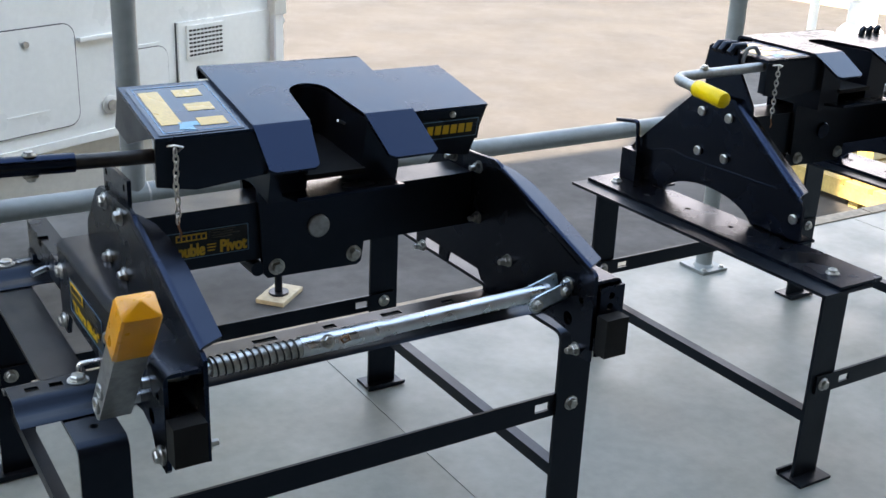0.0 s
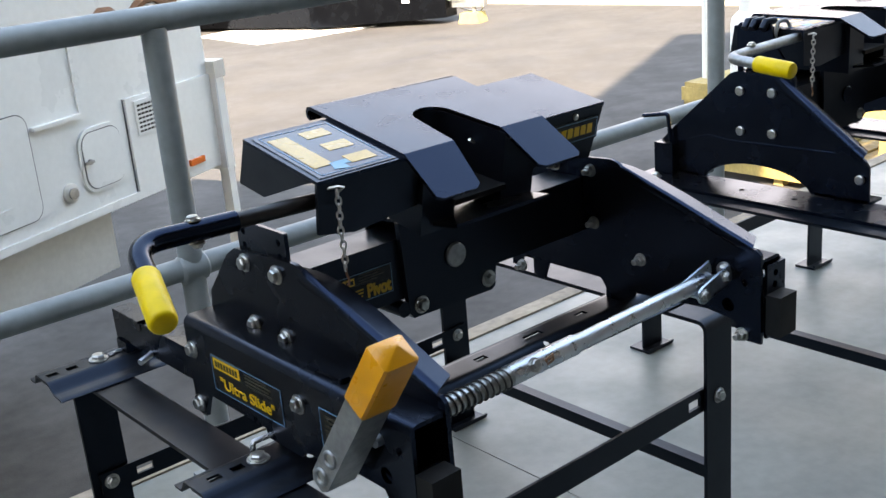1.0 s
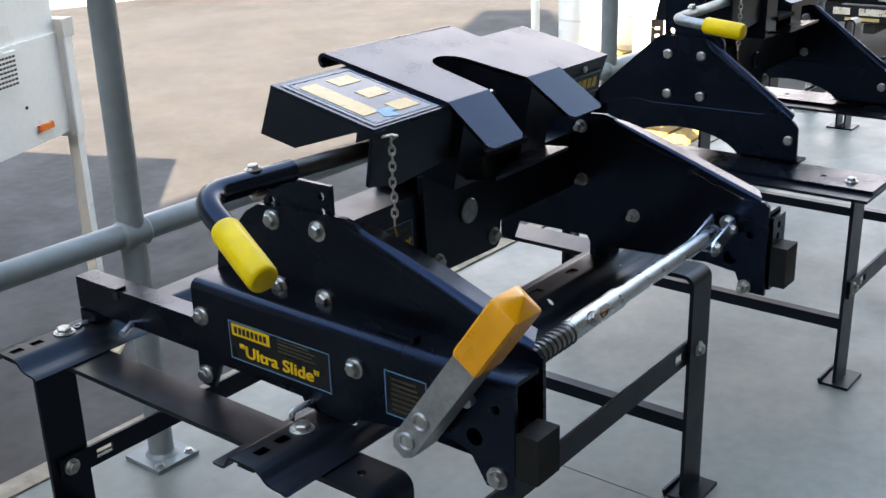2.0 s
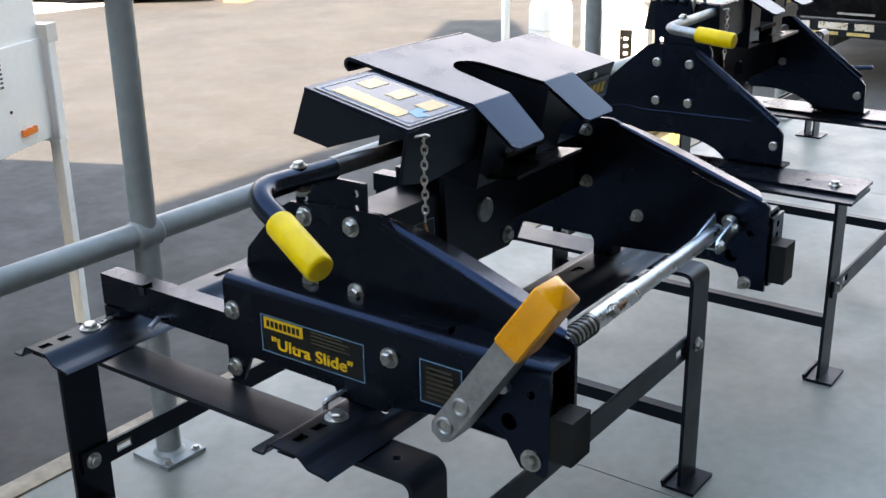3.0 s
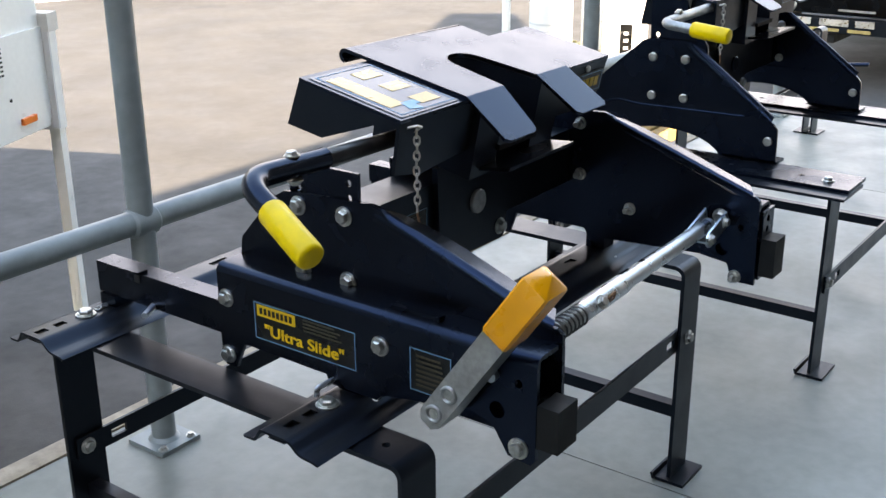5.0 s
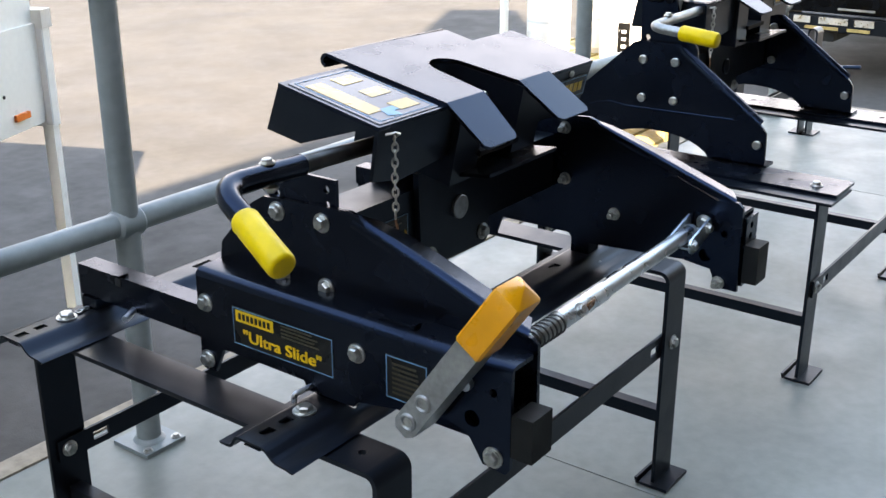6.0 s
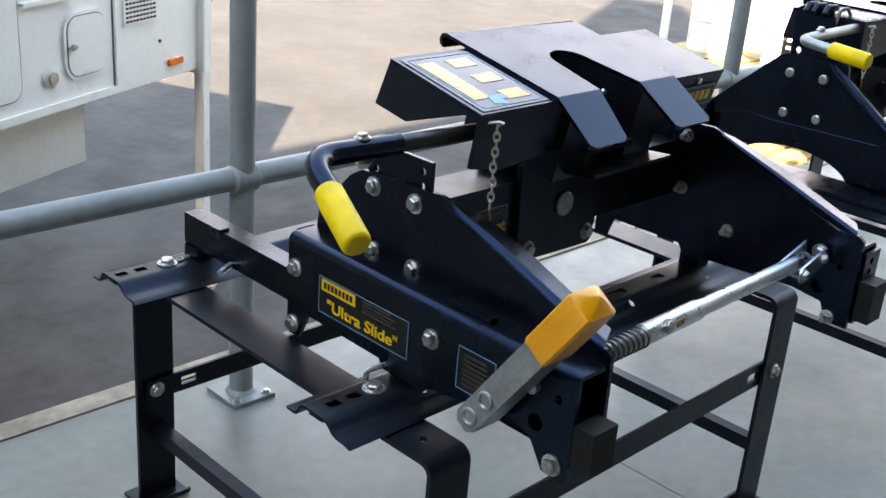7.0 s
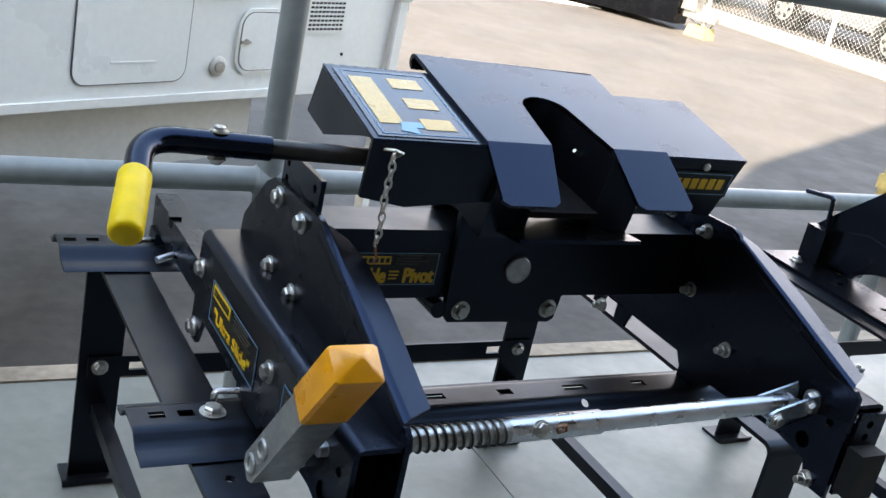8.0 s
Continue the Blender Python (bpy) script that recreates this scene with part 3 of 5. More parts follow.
def cross_member(t, dx, dy, dz, x1=1.165, pin=STEEL):
    """The square tube between the side plates, its front pivot plate and saddle."""
    def Q(x, y, z):
        return Vector((x + dx, y + dy, z + dz))

    def S(x, y, z):
        return Q(x - 0.009, y + 0.007, z)
    part("cross_tube", rounded(box(bmesh.new(), 0.473 + dx, x1 - 0.001 + dx, 1.746 + dy, 1.83 + dy, 0.643 + dz, 0.750 + dz), 0.006, 3), BLACK_DULL, t)
    cp = [(0.72, 0.779), (0.728, 0.617), (0.735, 0.608), (0.915, 0.604), (0.924, 0.61), (0.931, 0.66), (0.948, 0.779)]
    plate = part("pivot_plate", rounded(prism(bmesh.new(), [S(x, 1.727, z) for x, z in cp], (0, 0.011, 0)), 0.003), BLACK_DULL, t)
    part("back_pivot_plate", rounded(prism(bmesh.new(), [Q(x, 1.832, z) for x, z in cp], (0, 0.01, 0)), 0.003), BLACK, t)
    part("saddle", rounded(prism(bmesh.new(), [Q(0.727, 1.604, 0.798), Q(0.93, 1.604, 0.798), Q(0.938, 1.70, 0.787), Q(0.938, 1.84, 0.772), Q(0.722, 1.84, 0.772), Q(0.722, 1.70, 0.787)], (0, 0, -0.006)), 0.0015), BLACK, t)
    part("pivot_pin", tube(bmesh.new(), [S(0.835, 1.7275, 0.694), S(0.835, 1.722, 0.694), S(0.835, 1.7205, 0.694)], [0.0215, 0.0215, 0.0195], 28), pin, plate, "round pivot pin end")
    for x in (0.753, 0.908):
        bolt(plate, S(x, 1.727, 0.6275), (0, -1, 0), turn=x * 9)
        part("spacer", tube(bmesh.new(), [Q(x - 0.044, 1.735, 0.628), Q(x - 0.044, 1.83, 0.628)], 0.0135, 16), BLACK_DULL, plate)
    return Q


def side_flange(rows, x, name, t, r=0.014, th=0.006, droop=0.012):
    """The bent-over edge of a side plate. rows: (y, z, lip width, how far the lip's end is cut back along the edge)."""
    bm = bmesh.new()
    rings = []
    for i, (y, z, w, cut) in enumerate(rows):
        y0, z0 = rows[max(i - 1, 0)][:2]
        y1, z1 = rows[min(i + 1, len(rows) - 1)][:2]
        d = Vector((0, y1 - y0, z1 - z0)).normalized()
        n = Vector((0, d.z, -d.y))
        if n.z < 0 or (abs(n.z) < 0.2 and n.y > 0):
            n = -n
        q = min(r, w * 0.75)
        k = max(0.001, q - th)
        arcs = [radians(15 * j) for j in range(7)]
        sec = [(0.0007, -q - 0.010), (0.0, -q - 0.006)] + [(q * (1 - math.cos(v)), -q + q * math.sin(v)) for v in arcs] + [(q + 0.05 * (w - q), -droop * w * 0.05 / 0.05), (w - 0.02 * (w - q), -droop * w * 0.98 / 0.05), (w, -droop * w / 0.05), (w, -droop * w / 0.05 - th)]
        sec += [(q - k * math.sin(v), -q + k * math.cos(v)) for v in arcs] + [(q - k, -q - 0.006), (q - k, -q - 0.010)]
        rings.append([bm.verts.new(Vector((x - 0.0007 + a, y, z)) + n * b - d * cut * min(1, a / w)) for a, b in sec])
    m = len(rings[0])
    for a, b in zip(rings, rings[1:]):
        for k in range(m):
            bm.faces.new((a[k], a[(k + 1) % m], b[(k + 1) % m], b[k]))
    bm.faces.new(rings[0])
    bm.faces.new(rings[-1][::-1])
    return part(name, bm, BLACK, t)


def label_plate(t, P, right, up, w, h, name, text_label):
    m = plate_pose(P, right, up)
    d = shared(name, finish(box(bmesh.new(), -w / 2, w / 2, -h / 2, h / 2, 0, 0.0006), name, DECAL_BLACK), m, t, text_label)
    print_frame("border", m, w * 0.985, h * 0.96, DECAL_BLUE, d)
    return m, d


def small_print(m, d, x, y, w, rows, step, mat=PRINT_DIM, seed=1):
    rnd = random.Random(seed)
    for k in range(rows):
        ww = w * (0.6 + 0.4 * rnd.random())
        print_bar("small_print", m, x - w / 2 + ww / 2, y - k * step, ww, step * 0.42, mat, d, 0.0011)


def slide_side(t, x_in, s):
    """One sliding side: outer channel, inner plate with bent edge, slide bar, stops. s: +1 mirrors towards +x."""
    X = lambda d: x_in + s * d
    lo = lambda a, b: (min(X(a), X(b)), max(X(a), X(b)))
    plate = [(1.95, 0.532), (1.95, 0.652), (1.944, 0.69), (1.872, 0.768), (1.845, 0.784), (1.672, 0.794), (1.655, 0.789), (1.63, 0.764), (1.402, 0.678), (1.392, 0.682), (1.362, 0.681), (1.352, 0.673), (1.35, 0.512), (1.39, 0.512), (1.405, 0.545), (1.46, 0.552), (1.695, 0.538), (1.71, 0.560), (1.915, 0.560), (1.93, 0.532)]
    a, b = lo(0, 0.007)
    bm = rounded(prism(bmesh.new(), [(a, y, z) for y, z in plate], (b - a, 0, 0)), 0.0018, 2, 30)
    eyes = ((1.383, 0.618, 0.0065), (1.416, 0.57, 0.0125))
    if s < 0:
        for y, z, r in eyes:
            bm = pierced(bm, drill([(a, y, z)], (1, 0, 0), r))
    p = part("side_plate", bm, BLACK, t)
    k = 1.0 if s > 0 else 0.92
    side_flange([(1.664, 0.789, 0.014 * k, 0), (1.64, 0.7812, 0.032 * k, 0), (1.60, 0.7677, 0.044 * k, 0), (1.53, 0.744, 0.047 * k, 0), (1.45, 0.7155, 0.045 * k, 0), (1.365, 0.6855, 0.043 * k, 0.022)], x_in if s > 0 else x_in - 0.007, "bent_edge", p, r=0.010 if s > 0 else 0.0055, droop=0.006)
    # outer channel
    web = [(1.947, 0.648), (1.947, 0.494), (1.94, 0.488), (1.917, 0.488), (1.895, 0.535), (1.722, 0.533), (1.715, 0.519), (1.625, 0.519), (1.615, 0.53), (1.46, 0.556), (1.424, 0.547), (1.398, 0.507), (1.362, 0.503), (1.355, 0.511), (1.355, 0.648)]
    if s < 0:
        web = [(y, z + 0.014 if 1.6 < y < 1.9 and z < 0.54 else z) for y, z in web]
    a, b = lo(-0.057, -0.050)
    bm = rounded(prism(bmesh.new(), [(a, y, z) for y, z in web], (b - a, 0, 0)), 0.002)
    for y, z, r in eyes:
        bm = pierced(bm, drill([(a, y, z)], (1, 0, 0), r))
    ch = part("slide_channel", bm, BLACK, t)
    prof = [(-0.057, 0.6475)] + [(-0.057 + 0.014 * (1 - math.cos(k)), 0.6475 + 0.014 * math.sin(k)) for k in (radians(15 * j) for j in range(1, 7))] + [(-0.0005, 0.6615), (-0.0005, 0.655), (-0.05, 0.655), (-0.05, 0.6475)]
    part("channel_top", prism(bmesh.new(), [(X(d), 1.355, z) for d, z in prof], (0, 0.592, 0)), BLACK, ch)
    a, b = lo(-0.049, -0.001)
    part("slide_bar", rounded(box(bmesh.new(), a + 0.006, b - 0.004, 1.365, 2.275, 0.532 if s > 0 else 0.548, 0.589), 0.004, 3), BLACK, t)
    a, b = lo(-0.052, -0.004)
    if s > 0:
        part("end_stop", rounded(box(bmesh.new(), a - 0.004, b - 0.003, 1.322, 1.3545, 0.531, 0.594), 0.012, 4), RUBBER, t, "black rubber end stop")
        bolt(t, (0.4755, 1.383, 0.521), (1, 0, 0), NUT)
    else:
        part("end_stop", rounded(box(bmesh.new(), 1.172, 1.22, 1.318, 1.346, 0.53, 0.602), 0.011, 4), RUBBER, t, "black rubber end stop")
        bm = rounded(box(bmesh.new(), 1.177, 1.229, 1.3465, 1.3525, 0.52, 0.651), 0.006, 3)
        part("stop_plate", pierced(bm, drill([(1.201, 1.35, 0.634), (1.199, 1.35, 0.614)], (0, 1, 0), 0.0066)), BLACK, t)
    part("lock_strip", rounded(box(bmesh.new(), *lo(-0.040, -0.024), 1.525, 1.608, 0.6605, 0.669), 0.003), BLACK, ch)
    # clamps on the bed rails
    for y in (1.686, 2.248):
        part("rail_clamp", rounded(box(bmesh.new(), *lo(-0.048, -0.006), y - 0.02, y + 0.02, 0.5105, 0.5315 if s > 0 else 0.5475), 0.003), BLACK, t)
    pts = bend([(X(-0.088), 1.714, 0.5115), (X(-0.088), 1.714, 0.5245), (X(-0.04), 1.704, 0.529)], 0.007)
    part("retaining_pin", tube(bmesh.new(), pts, 0.0045, 10), CHROME, t, "bent bright steel retaining pin")
    part("slide_pin", tube(bmesh.new(), [(X(-0.03), 2.135, 0.538), (X(-0.072), 2.118, 0.532)], 0.006, 12), CHROME, t, "short bright steel pin")
    # the bar is not cut: a dark block paints the slot's shaded inside
    part("bar_slot", rounded(box(bmesh.new(), *lo(-0.0445, -0.0425), 2.158, 2.172, 0.572, 0.588), 0.0008, 1), DARKVOID, t, "dark raised block drawn for a slot in the slide bar")
    part("key_tab", rounded(box(bmesh.new(), *lo(-0.049, -0.028), 2.155, 2.166, 0.5895, 0.594), 0.001, 1), BLACK, t)
    return X


def sliding_hitch():
    t = thing("sliding_hitch", (0.818, 1.75, 0.519), "black sliding fifth wheel hitch with yellow grips on bed rails", "trailer hitch", "fifth wheel hitches")
    slide_side(t, 0.468, 1)
    slide_side(t, 1.172, -1)
    for y, z in ((1.816, 0.766), (1.725, 0.766), (1.811, 0.664), (1.721, 0.664)):
        bolt(t, (0.468, y, z), (-1, 0, 0), turn=y * 40)
        bolt(t, (1.165, y - 0.003, z), (-1, 0, 0), NUT, turn=y * 50)
    for y, z in ((1.928, 0.607), (1.932, 0.508), (1.615, 0.609), (1.381, 0.523)):
        bolt(t, (0.411, y, z), (-1, 0, 0), turn=y * 30)
    for y, z in ((1.607, 0.612), (1.387, 0.522), (1.92, 0.535)):
        bolt(t, (1.165, y, z), (-1, 0, 0), NUT, turn=y * 70)
    cross_member(t, 0, 0, 0)
    # upright tabs with holes
    for x, y0, y1, z1 in ((0.476, 1.704, 1.84, 0.832), (1.148, 1.648, 1.69, 0.85)):
        spots = [(x, y, z) for y in (y0 + 0.018, y1 - 0.018) for z in (z1 - 0.017, z1 - 0.04)]
        part("height_tab", pierced(rounded(box(bmesh.new(), x, x + 0.007, y0, y1, 0.70, z1), 0.002), drill(spots, (1, 0, 0), 0.006)), BLACK, t)
    head(t, -0.0105, 1.647, 0.912, 11.6)
    # locking bar and grip
    line = bend([(0.60, 1.704, 0.865), (0.37, 1.690, 0.878), (0.238, 1.685, 0.885), (0.200, 1.538, 0.829)], 0.042, 8)
    bar = part("locking_bar", tube(bmesh.new(), [line[0], (0.36, 1.6896, 0.8785)], 0.0122, 16), BAR_WORN, t, "dark worn steel locking bar")
    part("bar_sleeve", tube(bmesh.new(), [(0.395, 1.6911, 0.8767)] + line[3:-1] + [(0.2175, 1.604, 0.854)], 0.0155, 18), BLACK, bar)
    d = (Vector((0.194, 1.534, 0.827)) - Vector((0.220, 1.622, 0.861))).normalized()
    g0, g1 = Vector((0.220, 1.622, 0.861)), Vector((0.194, 1.534, 0.827))
    part("grip", tube(bmesh.new(), [g0 - d * 0.001, g0 + d * 0.003, g1 - d * 0.007, g1 - d * 0.003, g1 - d * 0.0008, g1], [0.0172, 0.0188, 0.0188, 0.0178, 0.0155, 0.0125], 24), YELLOW, bar, "bright yellow vinyl grip")
    bolt(bar, (0.329, 1.6885, 0.8945), (0, 0.1, 1), BOLT_SMALL)
    bolt(bar, (0.329, 1.686, 0.864), (0, 0, -1), BOLT_SMALL)
    # pull rod with spring, sleeve and clevis
    rod = part("release_rod", tube(bmesh.new(), [(0.40, 1.421, 0.622), (0.80, 1.430, 0.621)], 0.0085, 16), CHROME, t)
    coil = [(0.505 + 0.14 * k / 200, 1.4235 + 0.0155 * math.cos(k * 2 * math.pi / 16.6), 0.6225 + 0.0155 * math.sin(k * 2 * math.pi / 16.6)) for k in range(201)]
    part("spring", tube(bmesh.new(), coil, 0.0016, 8), SPRING_M, rod, "dark steel coil spring")
    part("spring_core", tube(bmesh.new(), [(0.503, 1.4235, 0.6225), (0.65, 1.4268, 0.6217)], 0.0146, 18), ZINC, rod)
    part("sleeve", tube(bmesh.new(), [(0.648, 1.4268, 0.6217), (0.79, 1.4295, 0.6213)], 0.0162, 20), CHROME, rod)
    part("rod_tube", tube(bmesh.new(), [(0.785, 1.4295, 0.6213), (1.125, 1.43, 0.626)], 0.0135, 20), CHROME, rod)
    bolt(rod, (0.69, 1.413, 0.629), (0, -0.8, 0.5), BOLT_SMALL)
    part("split_pin", tube(bmesh.new(), [(0.712, 1.412, 0.63), (0.722, 1.407, 0.636), (0.727, 1.411, 0.625), (0.717, 1.413, 0.621), (0.712, 1.412, 0.63)], 0.0022, 6), RUST, rod)
    ca, cb = Vector((1.088, 0, 0.613)), Vector((1.148, 0, 0.629))
    run = (cb - ca).normalized()
    out = Vector((-run.z, 0, run.x))
    rim = [ca + (-run * math.sin(v) + out * math.cos(v)) * 0.0155 for v in (math.pi * k / 8 for k in range(9))]
    rim += [cb - out * 0.0155 + run * 0.012, cb + out * 0.0155 + run * 0.012]
    web = [ca - out * 0.0115 + run * 0.004, ca - out * 0.0155 + run * 0.004, cb - out * 0.0155 + run * 0.012, cb - out * 0.0115 + run * 0.012]
    cl = part("clevis", rounded(prism(bmesh.new(), [p + Vector((0, 1.4075, 0)) for p in web], (0, 0.043, 0)), 0.001, 1), ZINC_BLUE, rod, "folded bluish zinc clevis")
    for y, way in ((1.4075, -1), (1.4465, 1)):
        part("cheek", rounded(prism(bmesh.new(), [p + Vector((0, y, 0)) for p in rim], (0, 0.004, 0)), 0.0012, 1), ZINC_BLUE, cl)
        for p in (ca, cb):
            bolt(cl, (p.x, y if way < 0 else y + 0.004, p.z), (0, way, 0), BOLT_SMALL, turn=p.x * 20)
    bolt(rod, (1.165, 1.423, 0.632), (-1, 0, 0))
    # release lever
    low, tip = Vector((0.372, 1.489, 0.553)), Vector((0.377, 1.322, 0.791))
    d = (tip - low).normalized()
    n = Vector((1, 0, 0)) - d * d.x
    n.normalize()
    w = n.cross(d)
    L = (tip - low).length
    half, deep = 0.0185, 0.0235
    q = [low + w * half * 0.55, low + w * half + d * 0.012, low + w * half + d * (L - 0.03), low - w * half + d * (L - 0.03), low - w * half + d * 0.012, low - w * half * 0.55]
    lev = part("release_lever", rounded(prism(bmesh.new(), [p - n * deep for p in q], n * deep * 2), 0.003), STEEL, t, "grey folded steel release lever")
    for s in (0.024, 0.066):
        rim = [low + d * s + (w * math.cos(v) + d * math.sin(v)) * 0.0105 - n * (deep + 0.001) for v in (2 * math.pi * j / 20 for j in range(21))]
        riv = part("rivet", tube(bmesh.new(), rim, 0.003, 8, False), STEEL, lev)
        part("rivet_cup", tube(bmesh.new(), [low + d * s - n * (deep - 0.002), low + d * s - n * (deep + 0.0008)], 0.009, 18), ZINC, riv)
        part("pin", tube(bmesh.new(), [low + d * s + n * 0.02, low + d * s + n * 0.06], 0.009, 14), CHROME, lev)
    bm = bmesh.new()
    rings = []
    for s, k in ((0.183, 0.95), (0.186, 1.0), (L - 0.012, 1.0), (L - 0.008, 0.95), (L + 0.005, 0.16), (L + 0.006, 0.08)):
        ww, nn = 0.0215 * k, 0.0275 * k
        c = 0.86
        rings.append([bm.verts.new(low + d * s + w * ww * a + n * nn * b) for a, b in ((1, c), (c, 1), (-c, 1), (-1, c), (-1, -c), (-c, -1), (c, -1), (1, -c))])
    for a, b in zip(rings, rings[1:]):
        for k in range(8):
            bm.faces.new((a[k], a[(k + 1) % 8], b[(k + 1) % 8], b[k]))
    bm.faces.new(rings[0][::-1])
    bm.faces.new(rings[-1])
    part("lever_grip", rounded(bm, 0.005, 4, 25), ORANGE, lev, "amber yellow moulded lever grip")
    # labels
    m, d = label_plate(t, (0.4108, 1.764, 0.586), (0, -1, 0), (0, 0, 1), 0.208, 0.064, "name_label", "black label with yellow lettering")
    print_bar("brand_block", m, -0.056, 0.018, 0.08, 0.019, PRINT_Y, d, 0.0012)
    for k in range(8):
        print_bar("brand_mark", m, -0.087 + 0.0088 * k, 0.018, 0.0058, 0.0105, DECAL_BLACK, d, 0.0018)
    small_print(m, d, 0.045, 0.025, 0.09, 4, 0.0058, seed=3)
    lettering("lettering", '"Ultra Slide"', 0.0262, m @ Matrix.Translation((0.0, -0.0135, 0.0014)), PRINT_Y, d, 1.26, 0.0007)
    m, d = label_plate(t, (0.4108, 1.526, 0.5905), (0, -1, 0), (0, 0, 1), 0.072, 0.068, "notice_label", "small black notice label")
    small_print(m, d, 0.0, 0.022, 0.05, 7, 0.0075, seed=5)
    m, d = label_plate(t, (0.622, 1.7455, 0.690), (1, 0, 0), (0, 0, 1), 0.15, 0.052, "pivot_label", "black label with yellow lettering")
    print_bar("brand_block", m, -0.03, 0.0135, 0.055, 0.0125, PRINT_Y, d, 0.0012)
    for k in range(6):
        print_bar("brand_mark", m, -0.052 + 0.0088 * k, 0.0135, 0.0058, 0.007, DECAL_BLACK, d, 0.0018)
    small_print(m, d, 0.036, 0.021, 0.06, 4, 0.0045, seed=7)
    lettering("lettering", "Double", 0.0315, m @ Matrix.Translation((-0.04, -0.011, 0.0014)), PRINT_Y, d, 0.70, 0.0017)
    lettering("lettering", "Pivot", 0.0315, m @ Matrix.Translation((0.045, -0.011, 0.0014)), PRINT_Y, d, 0.76, 0.0017)
    small_print(m, d, 0.008, -0.004, 0.02, 3, 0.0055, PRINT_Y, 9)
    return t


sliding_hitch()


def arched_hitch():
    t = thing("arched_hitch", (2.355, 1.9, 0.502), "black fixed fifth wheel hitch with arched side plates on flat rails", "trailer hitch", "fifth wheel hitches")
    dx = 1.537
    arch = [(1.925 + 0.16 * math.cos(a), 0.487 + 0.068 * math.sin(a)) for a in (math.pi * k / 14 for k in range(14, -1, -1))]
    outline = [(2.228, 0.503), (2.226, 0.582), (2.185, 0.622), (2.005, 0.782), (1.985, 0.789), (1.868, 0.789), (1.860, 0.775), (1.632, 0.605), (1.621, 0.59), (1.6185, 0.503)]
    low = [(y, max(z, 0.503)) for y, z in arch if z > 0.5]
    for x in (2.004, 2.708):
        p = part("side_plate", rounded(prism(bmesh.new(), [(x, y, z) for y, z in outline + sorted(low)], (0.007, 0, 0)), 0.0016, 2, 40), BLACK, t, "black arched side plate")
        side_flange([(1.872, 0.788, 0.006, 0), (1.85, 0.775, 0.03, 0), (1.82, 0.7535, 0.042, 0), (1.70, 0.6665, 0.046, 0), (1.632, 0.6175, 0.046, 0.015)], x, "bent_edge", p)
        part("foot_flange", rounded(box(bmesh.new(), x, x + 0.05, 1.613, 1.76, 0.5025, 0.509), 0.002), BLACK, p)
        part("foot_flange", rounded(box(bmesh.new(), x, x + 0.05, 2.09, 2.226, 0.5025, 0.509), 0.002), BLACK, p)
        ridge = [(x + 0.0006, 2.13 - 0.06 * k, 0.600 + (0.016 if k == 1 else 0.008 + 0.001 * k) * min(k, 1)) for k in range(8)]
        part("weld_bead", tube(bmesh.new(), ridge, 0.0022, 8), BLACK, p)
        for y, z in ((1.972, 0.741), (1.88, 0.743), (1.97, 0.639), (1.878, 0.641), (1.641, 0.559)):
            bolt(p, (x, y, z), (-1, 0, 0), BOLT_PLAIN)
        rod = bend([(x - 0.012, 2.275, 0.648), (x - 0.012, 2.192, 0.662), (x - 0.012, 2.18, 0.56)], 0.012)
        part("lock_key", tube(bmesh.new(), rod, 0.0058, 10), BLACK, p)
        part("key_tab", rounded(box(bmesh.new(), x - 0.03, x - 0.001, 2.165, 2.225, 0.503, 0.585), 0.003), BLACK, p)
    cross_member(t, dx, 0.155, -0.02, 1.165, BLACK)
    head(t, 1.531, 1.827, 0.892, 0.6)
    side = [(1.99, 0.70), (1.995, 0.898), (1.985, 0.908), (1.90, 0.908), (1.888, 0.86), (1.83, 0.779), (1.825, 0.70)]
    bm = rounded(prism(bmesh.new(), [(2.02, y, z) for y, z in side], (0.008, 0, 0)), 0.003)
    tab = part("height_tab", pierced(bm, drill([(2.02, 1.973, 0.797)], (1, 0, 0), 0.0075)), BLACK, t)
    for y in (1.965, 1.945, 1.915):
        part("stud", tube(bmesh.new(), [(2.008, y, 0.895), (2.022, y, 0.909), (2.055, y - 0.004, 0.911)], [0.009, 0.011, 0.009], 12), BLACK_DULL, tab)
    part("shackle", tube(bmesh.new(), bend([(2.04, 1.90, 0.868), (2.045, 1.895, 0.908), (2.062, 1.885, 0.914), (2.075, 1.88, 0.895)], 0.008), 0.005, 10), STEEL, tab, "dull steel shackle")
    for k in range(3):
        x = 2.60 + 0.03 * k
        part("stud", tube(bmesh.new(), [(x, 2.0, 0.893), (x, 2.0, 0.905), (x + 0.004, 1.995, 0.915)], [0.009, 0.009, 0.006], 10), BLACK_DULL, t)
    part("pull_handle", tube(bmesh.new(), bend([(2.745, 1.70, 0.60), (2.75, 1.69, 0.632), (2.755, 1.617, 0.639)], 0.01), 0.0062, 10), BLACK, t)
    line = bend([(2.10, 1.85, 0.873), (1.81, 1.842, 0.871), (1.764, 1.838, 0.870), (1.752, 1.668, 0.856)], 0.03, 8)
    bar = part("locking_bar", tube(bmesh.new(), line[:-1] + [(1.757, 1.74, 0.862)], 0.0118, 16), STEEL, t)
    part("grip", tube(bmesh.new(), [(1.7588, 1.762, 0.8638), (1.7585, 1.758, 0.8634), (1.7525, 1.674, 0.8566), (1.7521, 1.669, 0.8561), (1.752, 1.667, 0.856)], [0.0165, 0.0185, 0.0185, 0.0165, 0.0125], 24), YELLOW, bar, "bright yellow vinyl grip")
